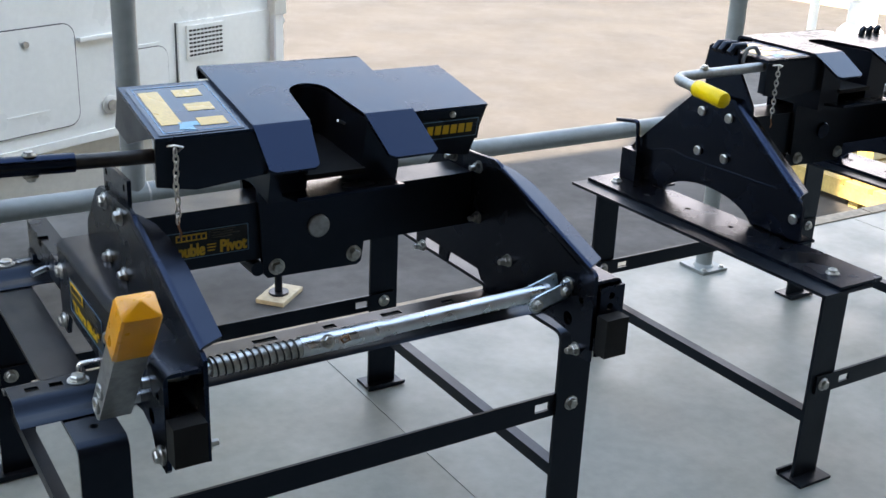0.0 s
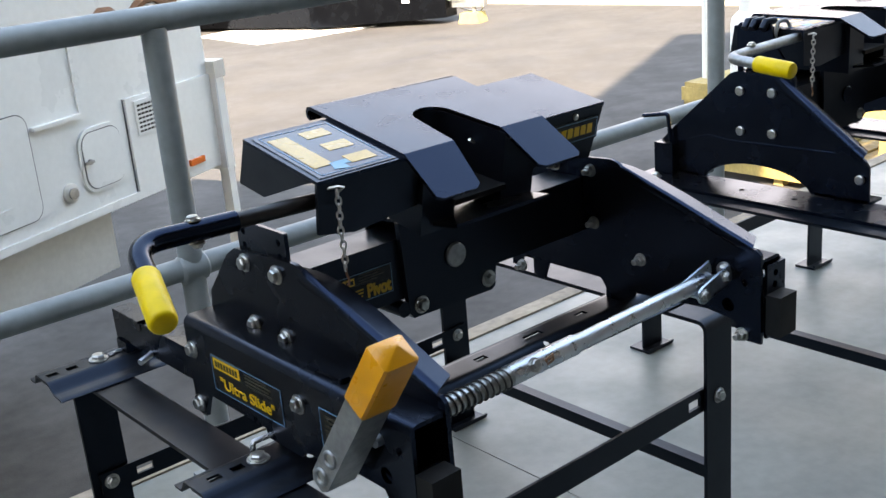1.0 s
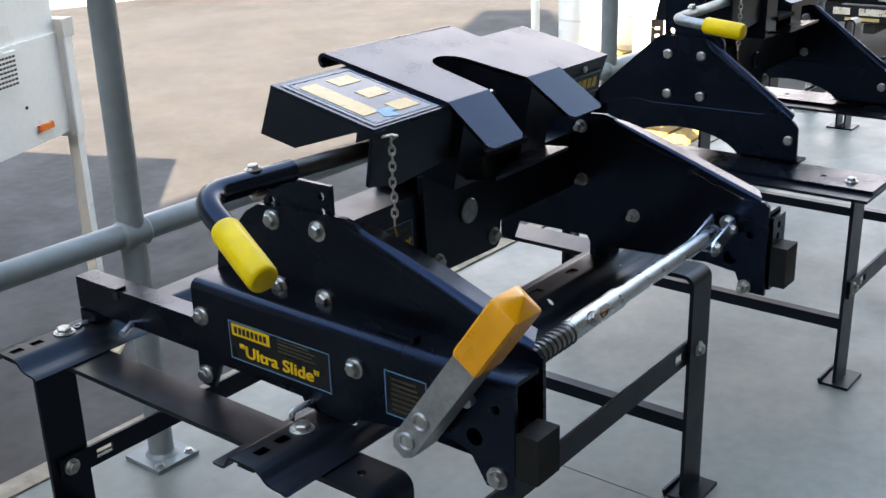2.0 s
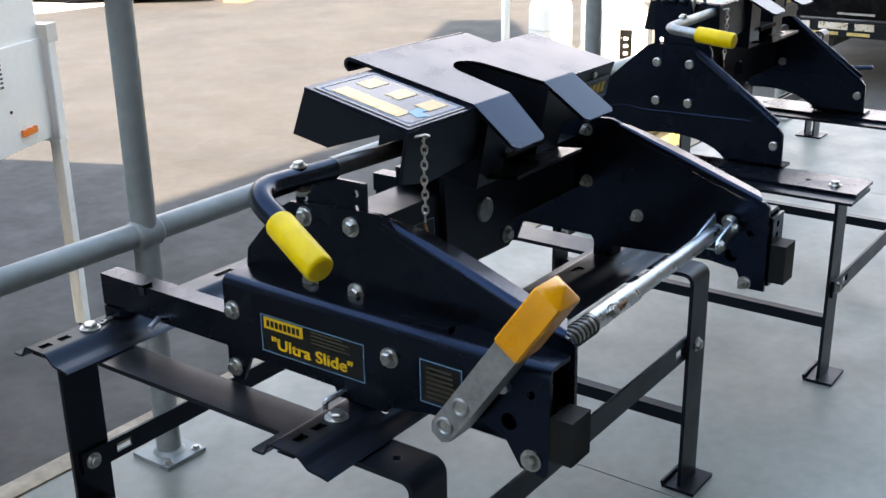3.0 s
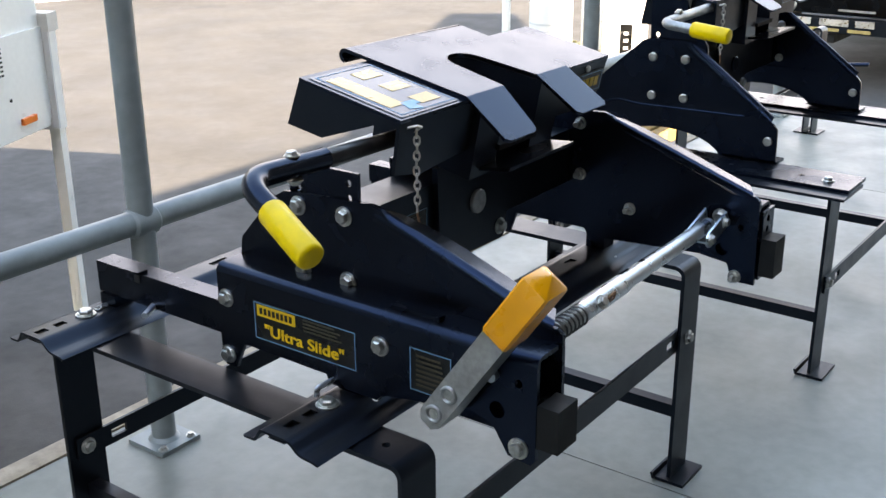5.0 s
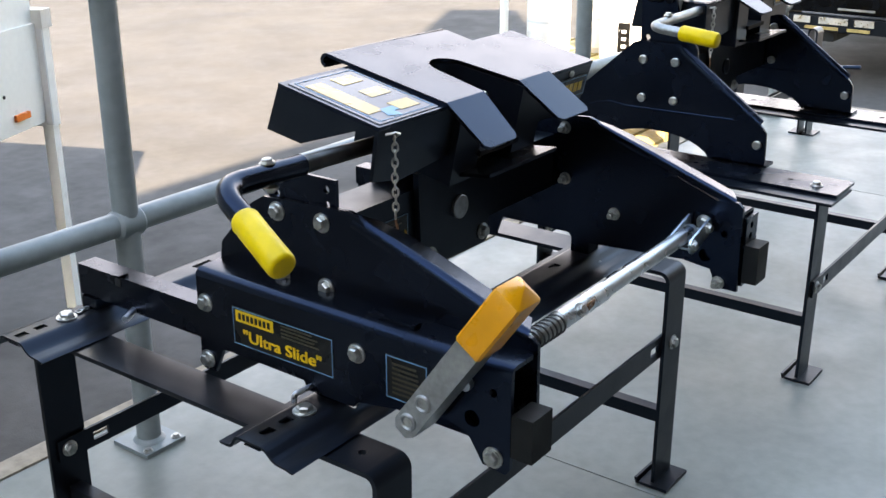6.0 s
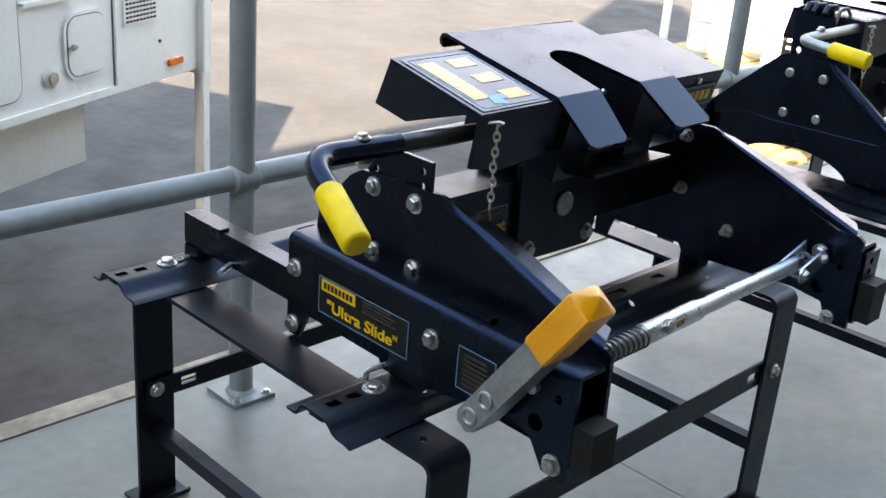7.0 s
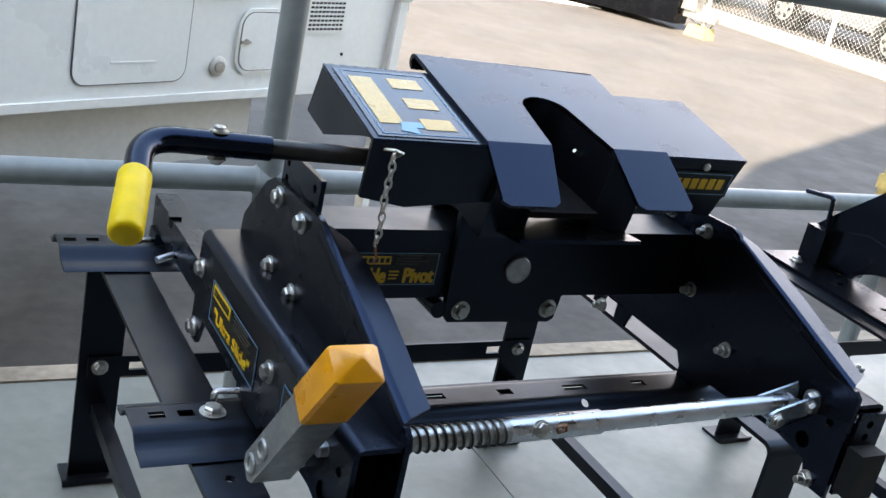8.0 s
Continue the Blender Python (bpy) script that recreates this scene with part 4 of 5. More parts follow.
    bolt(bar, (1.86, 1.8435, 0.8835), (0, 0, 1), BOLT_SMALL)
    return t


arched_hitch()


# ---- the yard ----
CA = math.atan2(0.4376, 1.0)
CAMPER = Matrix.Translation((0, 3.82, 0)) @ Matrix.Rotation(CA, 4, "Z")   # x along the side wall, -y outwards


def camper():
    t = thing("camper", CAMPER @ Vector((0, 1, 0.17)), "white moulded truck camper standing on its corner jacks", "camper")

    def put(name, bm, mat, parent, label=""):
        bmesh.ops.transform(bm, matrix=CAMPER, verts=bm.verts)
        return part(name, bm, mat, parent, label)

    def ring(x0, x1, z0, z1, r, n=6):
        pts = []
        for cx, cz, a0 in ((x1 - r, z1 - r, 0), (x0 + r, z1 - r, 90), (x0 + r, z0 + r, 180), (x1 - r, z0 + r, 270)):
            pts += [(cx + r * math.cos(radians(a0 + 90 * k / n)), cz + r * math.sin(radians(a0 + 90 * k / n))) for k in range(n + 1)]
        return pts

    body = put("body", rounded(prism(bmesh.new(), [(-2.9, 0, 0.17), (2.17, 0, 0.17), (2.17, 0, 2.17), (-2.9, 0, 2.17)], (0, 2.1, 0)), 0.035, 4), GELCOAT, t)
    put("underbody", rounded(box(bmesh.new(), -2.6, 1.54, 0.09, 1.9, -0.095, 0.18), 0.02, 3), GELCOAT_GREY, t, "cream moulded underbody")

    def hatch(name, x0, x1, z0, z1, r, proud, rim=0.0):
        def layer(key, grow, out, mat, soft):
            pts = ring(x0 - grow, x1 + grow, z0 - grow, z1 + grow, r + grow)
            return put(key, rounded(prism(bmesh.new(), [(x, -out, z) for x, z in pts], (0, out, 0)), soft, 2, 60), mat, body)
        if rim:
            layer("hatch_frame", rim, proud * 0.7, GELCOAT, 0.004)
        layer("gap", 0.0035, proud * 0.7 + 0.001, DARKGAP, 0.0004)
        return layer(name, 0.0, proud, GELCOAT, 0.004)

    door = hatch("storage_door", 0.66, 1.115, 0.255, 0.64, 0.05, 0.006)
    put("door_crease", rounded(box(bmesh.new(), 0.80, 0.98, -0.009, -0.005, 0.325, 0.331), 0.001, 1), GELCOAT, door)
    put("lock", tube(bmesh.new(), [(0.90, -0.006, 0.585), (0.90, -0.016, 0.585)], 0.012, 14), STEEL, door)
    access = hatch("access_hatch", 1.352, 1.560, 0.285, 0.501, 0.052, 0.014, 0.016)
    put("lock", tube(bmesh.new(), [(1.375, -0.013, 0.394), (1.375, -0.022, 0.394)], 0.011, 12), STEEL, access)
    put("lock_lever", rounded(box(bmesh.new(), 1.343, 1.39, -0.026, -0.018, 0.389, 0.399), 0.002), STEEL, access)
    inlet = put("cable_inlet", tube(bmesh.new(), [(1.262, 0.002, 0.302), (1.262, -0.01, 0.302), (1.262, -0.014, 0.302)], [0.038, 0.038, 0.03], 24), GELCOAT_GREY, body, "round cable inlet with a steel ring")
    put("inlet_core", tube(bmesh.new(), [(1.262, -0.012, 0.302), (1.262, -0.022, 0.302)], 0.022, 20), STEEL, inlet)
    panel = put("corner_panel", rounded(box(bmesh.new(), 1.622, 2.165, -0.012, 0.0, 0.205, 0.582), 0.006, 3), GELCOAT, body)
    put("panel_gap", box(bmesh.new(), 1.614, 1.6215, -0.0015, 0.0, 0.205, 0.582), DARKGAP, body)
    vent = put("furnace_vent", rounded(box(bmesh.new(), 1.665, 1.875, -0.02, -0.012, 0.425, 0.565), 0.003), GELCOAT, panel, "white louvred furnace vent")
    # louvre openings are dark bars on the grille, their shade put in as colour
    for i in range(9):
        for j in range(7):
            x, z = 1.675 + 0.0215 * i, 0.437 + 0.0172 * j
            put("vent_slot", box(bmesh.new(), x, x + 0.0165, -0.0208, -0.0195, z, z + 0.0085), DARKVOID, vent)
    put("drain", tube(bmesh.new(), [(1.896, -0.012, 0.335), (1.896, -0.016, 0.335)], 0.007, 10), DARKVOID, panel)
    put("marker_lamp", rounded(box(bmesh.new(), 1.946, 2.04, -0.026, -0.012, 0.224, 0.25), 0.004), MARKER, panel, "small orange side marker lamp")
    put("drip_ledge", rounded(box(bmesh.new(), 1.13, 1.375, -0.022, 0.0, 0.568, 0.582), 0.004), GELCOAT, body)
    put("upright_trim", rounded(box(bmesh.new(), 1.375, 1.40, -0.008, 0.0, 0.585, 0.86), 0.003), GELCOAT, body)
    put("rub_rail", rounded(box(bmesh.new(), 1.41, 1.62, -0.01, 0.0, 0.835, 0.846), 0.003), STEEL, body)
    put("belt_edge", rounded(box(bmesh.new(), -2.8, 2.16, -0.01, 0.0, 0.175, 0.205), 0.004, 2), GELCOAT, body)
    # maker's mark as a plain flowing shape
    pts = [(1.52 + 0.75 * k / 14, -0.003, 0.905 + 0.02 * math.sin(k * 1.3) + 0.04 * k / 14) for k in range(15)]
    put("painted_mark", tube(bmesh.new(), pts, [0.006 + 0.016 * abs(math.sin(k * 0.9)) for k in range(15)], 6), RUST, body, "brown painted maker's mark")
    # corner jack
    jack = put("corner_jack", rounded(box(bmesh.new(), 2.172, 2.232, -0.035, 0.04, 0.15, 0.61), 0.008, 3), GELCOAT, t, "white telescopic corner jack")
    put("jack_cap", rounded(box(bmesh.new(), 2.166, 2.24, -0.045, 0.05, 0.56, 0.635), 0.016, 4), GELCOAT_GREY, jack)
    for z, r in ((0.525, 0.02), (0.475, 0.014), (0.43, 0.018)):
        put("jack_knob", tube(bmesh.new(), [(2.23, 0.0, z), (2.258, 0.0, z), (2.264, 0.0, z)], [r, r, r * 0.6], 12), DARKVOID if z == 0.475 else GELCOAT_GREY, jack)
    put("jack_rib", rounded(box(bmesh.new(), 2.165, 2.176, -0.04, -0.01, 0.16, 0.56), 0.003, 1), SEAL, jack)
    put("jack_leg", rounded(box(bmesh.new(), 2.193, 2.238, -0.022, 0.025, -0.69, 0.3), 0.004), GELCOAT, jack)
    put("jack_inner", tube(bmesh.new(), [(2.216, 0.002, -0.67), (2.216, 0.002, -0.815)], 0.02, 14), BLACK_DULL, jack)
    put("jack_foot", tube(bmesh.new(), [(2.216, 0.002, -0.826), (2.216, 0.002, -0.814)], 0.05, 18), BLACK_DULL, jack)
    return t


camper()
m = CAMPER @ Matrix.Translation((2.225, 0.005, 0)) @ Matrix.Rotation(0.3, 4, "Z")
single("wooden_block", rounded(box(bmesh.new(), -0.115, 0.115, -0.075, 0.075, -0.85, -0.826, m), 0.003), WOOD_PALE, "pale wooden block under the camper jack", "wooden block")


def gas_cylinder(x, y, z, h, r, labelled):
    t = thing("gas_cylinder", (x, y, z), "tall white enamelled gas cylinder in full sun", "gas cylinder", "gas cylinders on the rack")
    prof = [(0, r * 0.86), (0.02, r * 0.9), (0.04, r), (h - 0.11, r), (h - 0.06, r * 0.93), (h - 0.025, r * 0.72), (h, r * 0.35)]
    part("shell", tube(bmesh.new(), [(x, y, z + a) for a, _ in prof], [b for _, b in prof], 28), TANK, t)
    for a in (0.24,):
        part("seam", tube(bmesh.new(), [(x, y, z + a), (x, y, z + a + 0.012)], r * 1.01, 28), SEAL, t)
    c = part("collar", tube(bmesh.new(), [(x, y, z + h - 0.02), (x, y, z + h + 0.13)], r * 0.62, 24, False), TANK, t)
    part("valve", tube(bmesh.new(), [(x, y, z + h - 0.02), (x, y, z + h + 0.06), (x, y, z + h + 0.075)], [0.018, 0.018, 0.03], 12), STEEL, c)
    if not labelled:
        return t
    arc = [(x + (r + q) * math.cos(radians(v)), y + (r + q) * math.sin(radians(v)), z + 0.10) for q, vs in ((0.0015, range(195, 226, 5)), (0.0005, range(225, 194, -5))) for v in vs]
    lab = part("warning_label", prism(bmesh.new(), arc, (0, 0, 0.2)), DECAL_BLACK, t, "dark printed warning label")
    for k in range(3):
        v = radians(210)
        c = Vector((x + (r + 0.0016) * math.cos(v), y + (r + 0.0016) * math.sin(v), z + 0.14 + 0.05 * k))
        m = plate_pose(c, (math.sin(v), -math.cos(v), 0), (0, 0, 1))
        print_bar("label_mark", m, 0, 0, 0.03, 0.022, TANK, lab)
    return t


def rack():
    t = thing("cylinder_rack", (6.5, 4.4, -0.85), "yellow timber rack of planks holding gas cylinders", "rack")
    for z, n in ((-0.235, 7), (-0.72, 7)):
        for k in range(n):
            y = 3.62 + 0.225 * k
            part("plank", rounded(box(bmesh.new(), 5.95, 6.95, y, y + 0.19, z, z + 0.035), 0.003, 1), WOOD_Y, t)
    for x in (5.98, 6.86):
        for y in (3.64, 4.38, 5.12):
            part("post", rounded(box(bmesh.new(), x, x + 0.07, y, y + 0.07, -0.85, -0.236), 0.004, 1), WOOD_Y, t)
        part("bearer", rounded(box(bmesh.new(), x - 0.03, x - 0.001, 3.62, 5.19, -0.33, -0.236), 0.003, 1), WOOD_Y, t)
        part("bearer", rounded(box(bmesh.new(), x - 0.03, x - 0.001, 3.62, 5.19, -0.80, -0.721), 0.003, 1), WOOD_Y, t)
    return t


rack()
for x, y in ((6.25, 4.80), (6.28, 4.22), (6.62, 4.58), (6.66, 4.02)):
    gas_cylinder(x, y, -0.2, 0.49, 0.157, y == 4.22)
single("white_pole", tube(bmesh.new(), [(6.15, 5.12, -0.85), (6.15, 5.12, 1.7)], 0.031, 18), GELCOAT, "white painted steel pole standing in the yard", "pole")


def wheel(t, x, y, z, r, w):
    """A car wheel with its axle along x."""
    ty = part("tyre", tube(bmesh.new(), [(x - w / 2, y, z), (x - w / 2 + 0.03, y, z), (x + w / 2 - 0.03, y, z), (x + w / 2, y, z)], [r * 0.9, r, r, r * 0.9], 32), RUBBER, t)
    rim = part("rim", tube(bmesh.new(), [(x - w / 2 - 0.012, y, z), (x - w / 2 + 0.02, y, z)], [r * 0.60, r * 0.66], 32), STEEL, ty)
    # openings are dark discs on the rim, shade by colour
    for k in range(6):
        a = k * math.pi / 3
        part("rim_hole", tube(bmesh.new(), [(x - w / 2 - 0.016, y + r * 0.4 * math.cos(a), z + r * 0.4 * math.sin(a)), (x - w / 2 - 0.011, y + r * 0.4 * math.cos(a), z + r * 0.4 * math.sin(a))], r * 0.11, 12), DARKVOID, rim)
    return ty


def parked_car(name, y0, length, height, mat, label, x=14.9):
    """A car parked beyond the fence, its side towards the yard."""
    t = thing(name, (x + 0.9, y0 + length / 2, -0.85), label, "car", "cars parked beyond the fence")
    g = -0.85
    side = [(0, 0.42), (0.04, 0.78), (0.16, 0.98), (0.9, 1.05), (1.5, height - 0.08), (1.75, height), (length - 1.15, height), (length - 0.75, height - 0.1), (length - 0.25, 1.1), (length - 0.02, 1.0), (length, 0.45), (length - 0.1, 0.33), (0.12, 0.33)]
    b = part("body", rounded(prism(bmesh.new(), [(x, y0 + a, g + z) for a, z in side], (1.8, 0, 0)), 0.07, 3, 20), mat, t)
    glass = [(1.15, 1.1), (1.62, height - 0.12), (length - 1.3, height - 0.12), (length - 0.75, 1.12)]
    part("side_window", prism(bmesh.new(), [(x - 0.004, y0 + a, g + z) for a, z in glass], (0.05, 0, 0)), GLASS, b)
    # a dark disc paints the shade inside each arch
    for a in (0.85, length - 0.85):
        part("wheel_arch", tube(bmesh.new(), [(x - 0.004, y0 + a, g + 0.35), (x + 0.3, y0 + a, g + 0.35)], 0.42, 28), DARKVOID, b)
        wheel(t, x + 0.09, y0 + a, g + 0.34, 0.34, 0.2)
    part("sill", rounded(box(bmesh.new(), x - 0.012, x + 0.05, y0 + 1.3, y0 + length - 1.3, g + 0.33, g + 0.40), 0.01), RUBBER, b)
    part("headlamp", rounded(box(bmesh.new(), x - 0.01, x + 0.2, y0 + length - 0.16, y0 + length + 0.01, g + 0.72, g + 0.88), 0.02), TANK, b)
    part("door_handle", rounded(box(bmesh.new(), x - 0.03, x + 0.01, y0 + 1.95, y0 + 2.15, g + 0.92, g + 0.95), 0.008), STEEL, b)
    return t


parked_car("dark_suv", 12.0, 4.2, 1.68, CARGREY, "dark grey car parked behind the chain-link fence")
parked_car("white_car", 6.9, 4.6, 1.6, CARWHITE, "white car parked behind the chain-link fence", 15.5)
parked_car("black_car", 16.8, 4.6, 1.62, CARBLACK, "black car parked behind the chain-link fence", 14.6)


# kerb and chain-link fence along a slanting line
F0, F1 = Vector((11.9, 21.5, -0.85)), Vector((15.0, 3.0, -0.85))
FD = (F1 - F0).normalized()
FN = Vector((-FD.y, FD.x, 0))
if FN.x < 0:
    FN = -FN
kerb = bmesh.new()
a, b = F0 - FD * 6, F1 + FD * 3
prism(kerb, [a - FN * 0.14, a - FN * 0.14 + Vector((0, 0, 0.13)), a - FN * 0.11 + Vector((0, 0, 0.15)), a + FN * 0.14 + Vector((0, 0, 0.15)), a + FN * 0.14], b - a)
single("kerb", kerb, KERB, "pale concrete kerb along the yard fence", "kerb", kind="structure")

strip = prism(bmesh.new(), [a + FN * 0.142, a + FN * 0.142 + Vector((0, 0, 0.09)), a + FN * 1.15 + Vector((0, 0, 0.09)), a + FN * 1.15], b - a)
single("planting_strip", strip, MULCH, "dark mulched planting strip along the fence", "planting strip", kind="structure")


def chain_fence():
    t = thing("chain_link_fence", F0, "galvanised chain-link fence on white posts along the kerb", "fence")
    o = FN * 0.3 + Vector((0, 0, 0.09))
    n = int((F1 - F0).length / 2.9)
    for k in range(n + 1):
        p = F0 + FD * 2.9 * k + o
        part("post", tube(bmesh.new(), [p, p + Vector((0, 0, 1.65))], 0.035, 12), GELCOAT, t)
    part("bottom_rail", tube(bmesh.new(), [F0 + o + Vector((0, 0, 0.05)), F1 + o + Vector((0, 0, 0.05))], 0.012, 8), WIRE, t)
    part("top_rail", tube(bmesh.new(), [F0 + o + Vector((0, 0, 1.6)), F1 + o + Vector((0, 0, 1.6))], 0.022, 8), WIRE, t)
    bm = bmesh.new()
    h, step, w = 1.55, 0.085, 0.0021
    count = int((F1 - F0).length / step)
    for k in range(count):
        for s in (1, -1):
            a = F0 + o + FD * step * k + Vector((0, 0, 0.05))
            c = a + FD * h * s + Vector((0, 0, h))
            e = FD * w * 1.4
            f = FN * w
            vs = [bm.verts.new(v) for v in (a - e - f, a + e - f, a + f, c - e - f, c + e - f, c + f)]
            for q in ((0, 1, 4, 3), (1, 2, 5, 4), (2, 0, 3, 5)):
                bm.faces.new([vs[i] for i in q])
    part("wire_mesh", bm, WIRE, t)


chain_fence()


def pickup():
    """A black pickup backed towards the porch; its tailgate faces -x."""
    g, x, y0, y1 = -0.85, 9.62, 2.82, 4.78
    t = thing("pickup_truck", (x + 2.6, 3.8, g), "black pickup truck with a chrome rear bumper", "pickup")
    b = part("bed", rounded(box(bmesh.new(), x, x + 2.2, y0, y1, g + 0.62, g + 1.07), 0.05, 3), CARBLACK, t)
    tg = part("tailgate", rounded(box(bmesh.new(), x - 0.035, x + 0.03, y0 + 0.13, y1 - 0.13, g + 0.64, g + 1.07), 0.02, 3), CARBLACK, b)
    part("tailgate_rail", rounded(box(bmesh.new(), x - 0.05, x + 0.03, y0 + 0.12, y1 - 0.12, g + 1.04, g + 1.085), 0.015, 3), RUBBER, tg)
    part("handle", rounded(box(bmesh.new(), x - 0.046, x - 0.03, 3.43, 3.76, g + 0.66, g + 0.678), 0.005), STEEL, tg)
    part("crease", rounded(box(bmesh.new(), x - 0.047, x - 0.03, y0 + 0.25, y1 - 0.25, g + 0.885, g + 0.90), 0.006, 3), CARBLACK, tg)
    for y in (y0 + 0.005, y1 - 0.12):
        part("tail_lamp", rounded(box(bmesh.new(), x - 0.02, x + 0.05, y, y + 0.115, g + 0.72, g + 1.0), 0.015), GLASS, b)
    bp = part("bumper", rounded(box(bmesh.new(), x - 0.16, x - 0.04, y0 + 0.05, y1 - 0.05, g + 0.48, g + 0.61), 0.02, 3), BLACK_DULL, t, "dark rear bumper with bright pads")
    for y, w in ((3.96, 0.15), (3.62, 0.26), (3.39, 0.17)):
        part("bumper_pad", rounded(box(bmesh.new(), x - 0.172, x - 0.155, y, y + w, g + 0.545, g + 0.605), 0.005), CHROME, bp, "bright bumper pad")
    for y, w in ((3.70, 0.30), (3.42, 0.2)):
        part("bumper_strip", rounded(box(bmesh.new(), x - 0.172, x - 0.14, y, y + w, g + 0.495, g + 0.522), 0.004), WOOD_Y, bp)
    part("cab", rounded(prism(bmesh.new(), [(x + 2.25, y0 + 0.04, g + 0.6), (x + 2.3, y0 + 0.08, g + 1.1), (x + 2.42, y0 + 0.2, g + 1.75), (x + 3.9, y0 + 0.2, g + 1.75), (x + 4.5, y0 + 0.1, g + 1.15), (x + 5.6, y0 + 0.06, g + 1.05), (x + 5.7, y0 + 0.04, g + 0.6)], (0, y1 - y0 - 0.2, 0)), 0.05, 3), CARBLACK, t)
    part("rear_window", rounded(box(bmesh.new(), x + 2.29, x + 2.36, y0 + 0.35, y1 - 0.35, g + 1.2, g + 1.62), 0.02, 2), GLASS, t)
    part("axle", tube(bmesh.new(), [(x + 0.95, y0 + 0.2, g + 0.38), (x + 0.95, y1 - 0.2, g + 0.38)], 0.07, 12), DARKVOID, t)
    part("receiver", rounded(box(bmesh.new(), x - 0.1, x + 0.4, 3.75, 3.85, g + 0.38, g + 0.46), 0.006), DARKVOID, t)
    for xx in (x + 0.95, x + 4.6):
        for y in (y0 + 0.13, y1 - 0.13):
            part("tyre", tube(bmesh.new(), [(xx, y - 0.12, g + 0.39), (xx, y - 0.09, g + 0.39), (xx, y + 0.09, g + 0.39), (xx, y + 0.12, g + 0.39)], [0.35, 0.39, 0.39, 0.35], 28), RUBBER, t)
    return t


pickup()


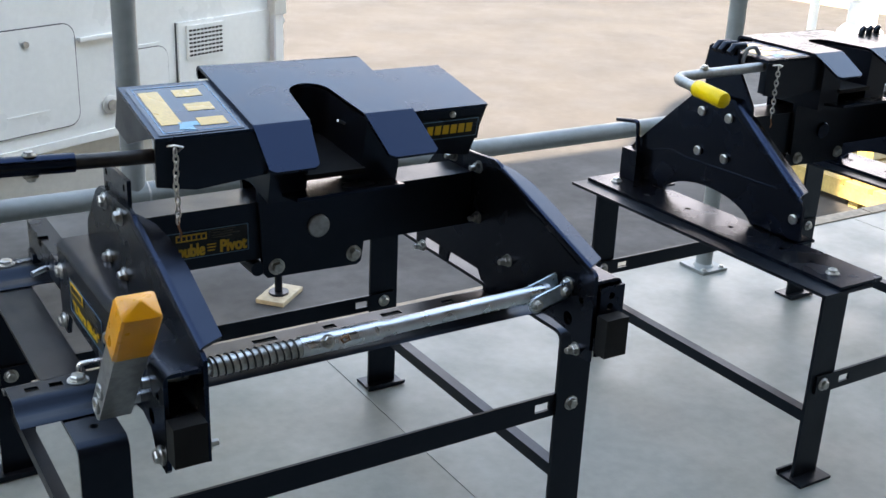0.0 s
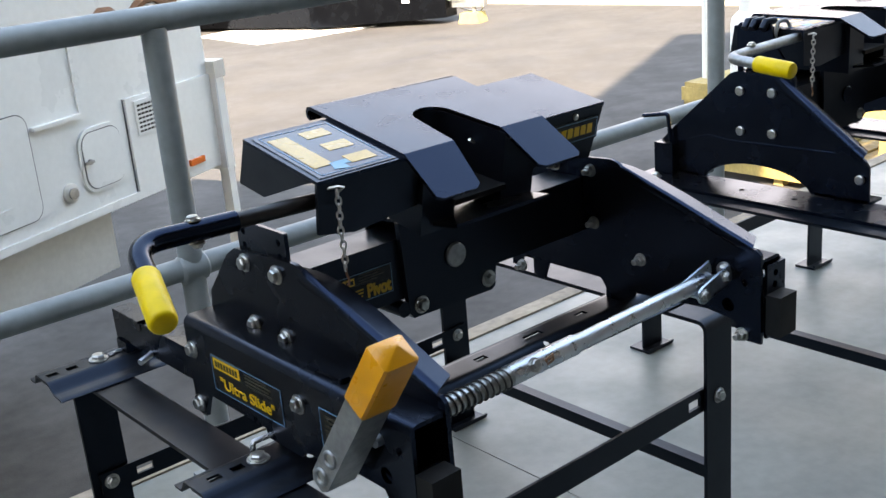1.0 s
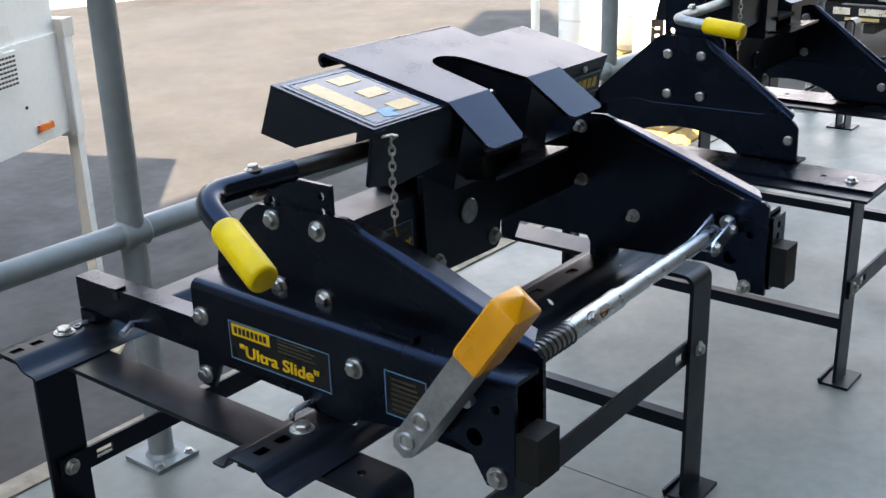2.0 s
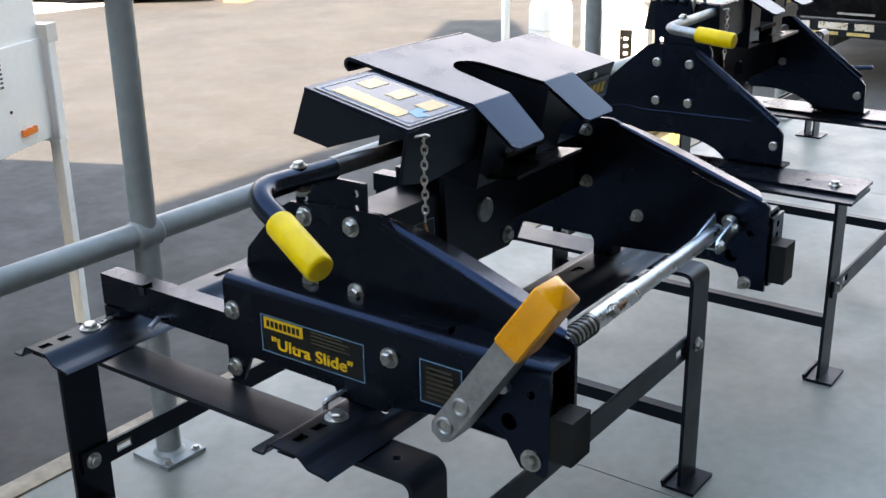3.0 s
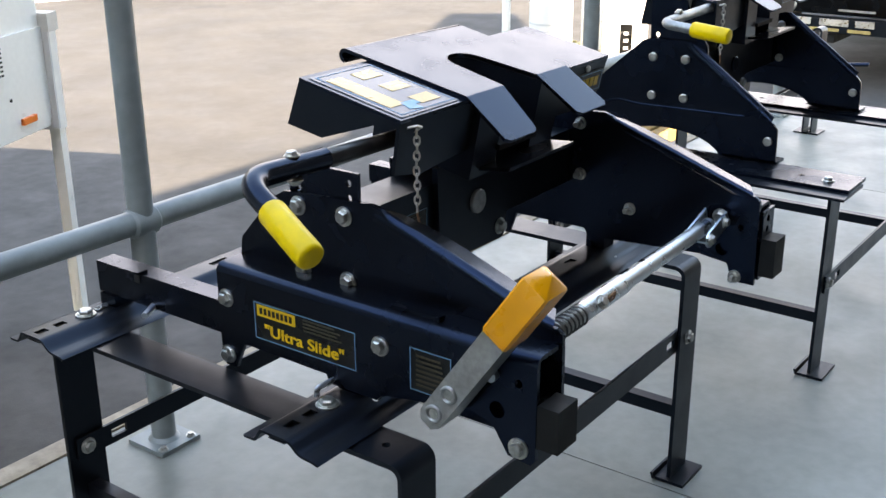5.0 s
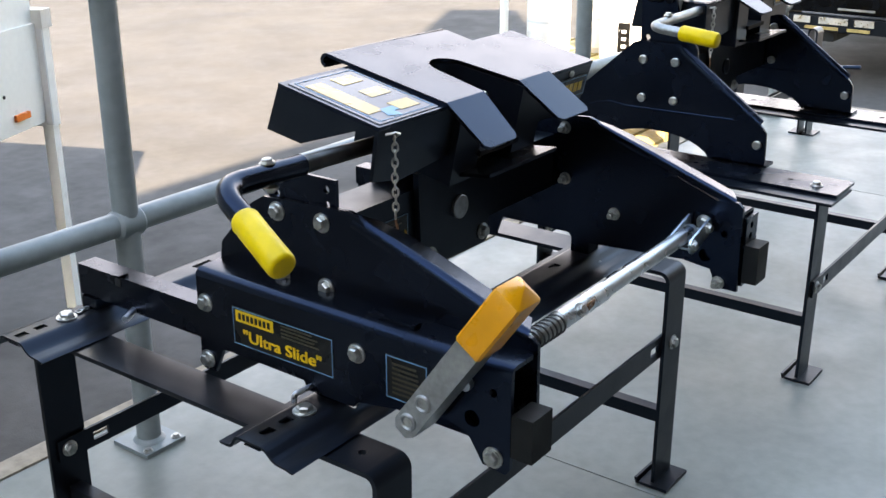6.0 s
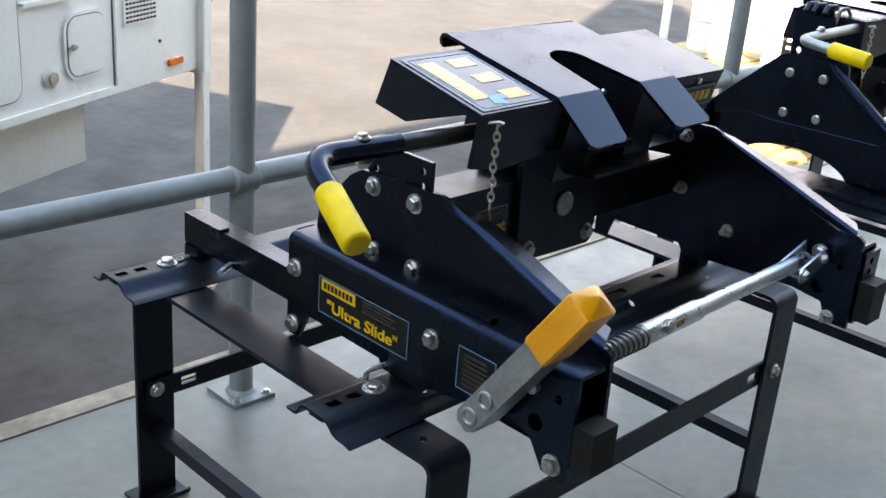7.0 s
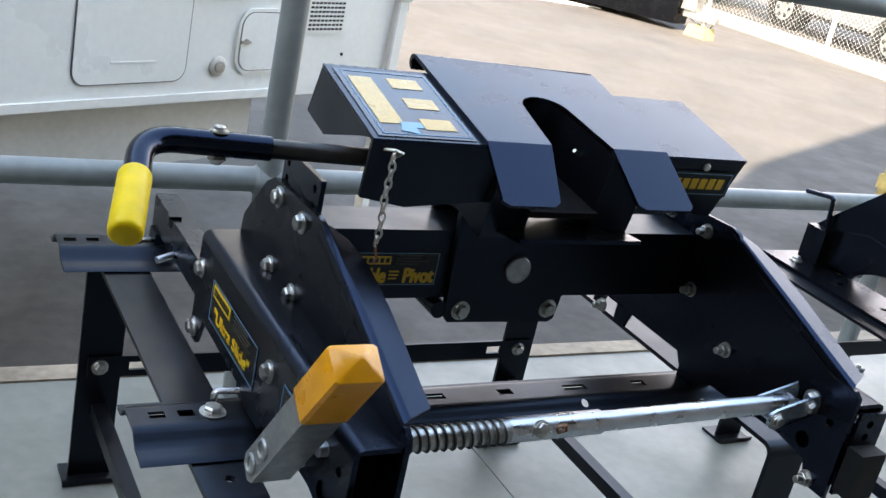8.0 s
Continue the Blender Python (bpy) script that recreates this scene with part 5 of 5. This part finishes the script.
def flat_trailer():
    """A low black trailer with its coupling jack set on a yellow block."""
    a, b = Vector((9.05, 18.8, -0.85)), Vector((11.15, 13.15, -0.85))
    d = (b - a).normalized()
    m = Matrix.Translation(b) @ Matrix.Rotation(math.atan2(d.y, d.x), 4, "Z")
    t = thing("flat_trailer", b, "low black trailer with its coupling resting on a yellow block", "trailer")

    def put(name, bm, mat, parent, label=""):
        bmesh.ops.transform(bm, matrix=m, verts=bm.verts)
        return part(name, bm, mat, parent, label)

    put("deck", rounded(prism(bmesh.new(), [(-7.0, -1.0, 0.62), (-7.0, -0.8, 0.06), (-7.0, 0.8, 0.06), (-7.0, 1.0, 0.62)], (4.6, 0, 0)), 0.05, 3), CARBLACK, t)
    put("nose", rounded(prism(bmesh.new(), [(-2.398, -0.9, 0.06), (-0.35, -0.18, 0.1), (-0.35, 0.18, 0.1), (-2.398, 0.9, 0.06)], (0, 0, 0.52)), 0.05, 3), CARBLACK, t)
    put("tongue", rounded(box(bmesh.new(), -0.3, 0.25, -0.06, 0.06, 0.24, 0.34), 0.01), STEEL, t)
    put("jack", tube(bmesh.new(), [(0.05, 0, 0.16), (0.05, 0, 0.75)], 0.035, 12), STEEL, t)
    put("jack_crank", tube(bmesh.new(), [(0.05, 0, 0.72), (0.05, -0.2, 0.74), (0.05, -0.2, 0.66)], 0.012, 8), STEEL, t)
    for x in (-5.2, -4.4):
        put("tyre", tube(bmesh.new(), [(x, 0.6, 0.28), (x, 0.65, 0.28), (x, 0.78, 0.28), (x, 0.84, 0.28)], [0.24, 0.28, 0.28, 0.24], 24), RUBBER, t)
    put("winch", rounded(box(bmesh.new(), -0.34, -0.1, -0.1, 0.12, 0.345, 0.56), 0.03, 3), STEEL, t)
    put("safety_chain", tube(bmesh.new(), [(0.2, 0.05, 0.25), (0.1, 0.12, 0.15), (-0.15, 0.1, 0.18), (-0.3, 0.06, 0.25)], 0.012, 8), CHAIN_M, t)
    put("name_plate", rounded(box(bmesh.new(), -1.0, -0.86, -0.405, -0.385, 0.36, 0.46), 0.004), TANK, t)
    bm = rounded(prism(bmesh.new(), [(-0.16, -0.15, 0), (0.2, -0.15, 0), (0.16, -0.15, 0.155), (-0.12, -0.15, 0.155)], (0, 0.3, 0)), 0.01)
    bmesh.ops.transform(bm, matrix=m, verts=bm.verts)
    single("jack_block", bm, WOOD_Y, "yellow painted block under the trailer jack", "block")


flat_trailer()
pad = prism(bmesh.new(), [(8.3, 14.85, -0.8495), (9.0, 14.6, -0.8495), (10.3, 14.48, -0.8495), (10.0, 15.6, -0.8495), (9.3, 16.9, -0.8495), (8.4, 16.7, -0.8495)], (0, 0, 0.02))
single("pale_ground_sheet", rounded(pad, 0.006), TANK, "white ground sheet spread beside the trailer", "ground sheet")
# unseen plain wall, added to close off the horizon
single("backdrop_hedge", box(bmesh.new(), -30, 60, 40, 41, -0.85, 3.0), PLASTER, "distant plain wall, unseen, closing off the yard", "wall", kind="structure")


def folding_chair():
    t = thing("folding_chair", (9.75, 16.3, -0.83), "small red folding camp chair beside the trailer", "chair")
    x, y, g = 9.75, 16.3, -0.83
    part("seat", rounded(box(bmesh.new(), x - 0.24, x + 0.24, y - 0.2, y + 0.2, g + 0.38, g + 0.41), 0.01), REDCLOTH, t, "red cloth seat")
    part("backrest", rounded(prism(bmesh.new(), [(x - 0.24, y + 0.19, g + 0.46), (x + 0.24, y + 0.19, g + 0.46), (x + 0.24, y + 0.3, g + 0.8), (x - 0.24, y + 0.3, g + 0.8)], (0, 0.015, 0)), 0.004, 1), REDCLOTH, t, "red cloth backrest")
    for sx in (-0.25, 0.25):
        part("leg", tube(bmesh.new(), [(x + sx, y - 0.2, g), (x + sx, y + 0.2, g + 0.42)], 0.011, 8), TANK, t, "white tube leg")
        part("leg", tube(bmesh.new(), [(x + sx * 0.97, y + 0.22, g), (x + sx * 0.97, y - 0.19, g + 0.38), (x + sx * 0.97, y - 0.19, g + 0.42)], 0.011, 8), TANK, t, "white tube leg")
        part("back_post", tube(bmesh.new(), [(x + sx, y + 0.18, g + 0.4), (x + sx, y + 0.3, g + 0.82)], 0.011, 8), TANK, t)


folding_chair()
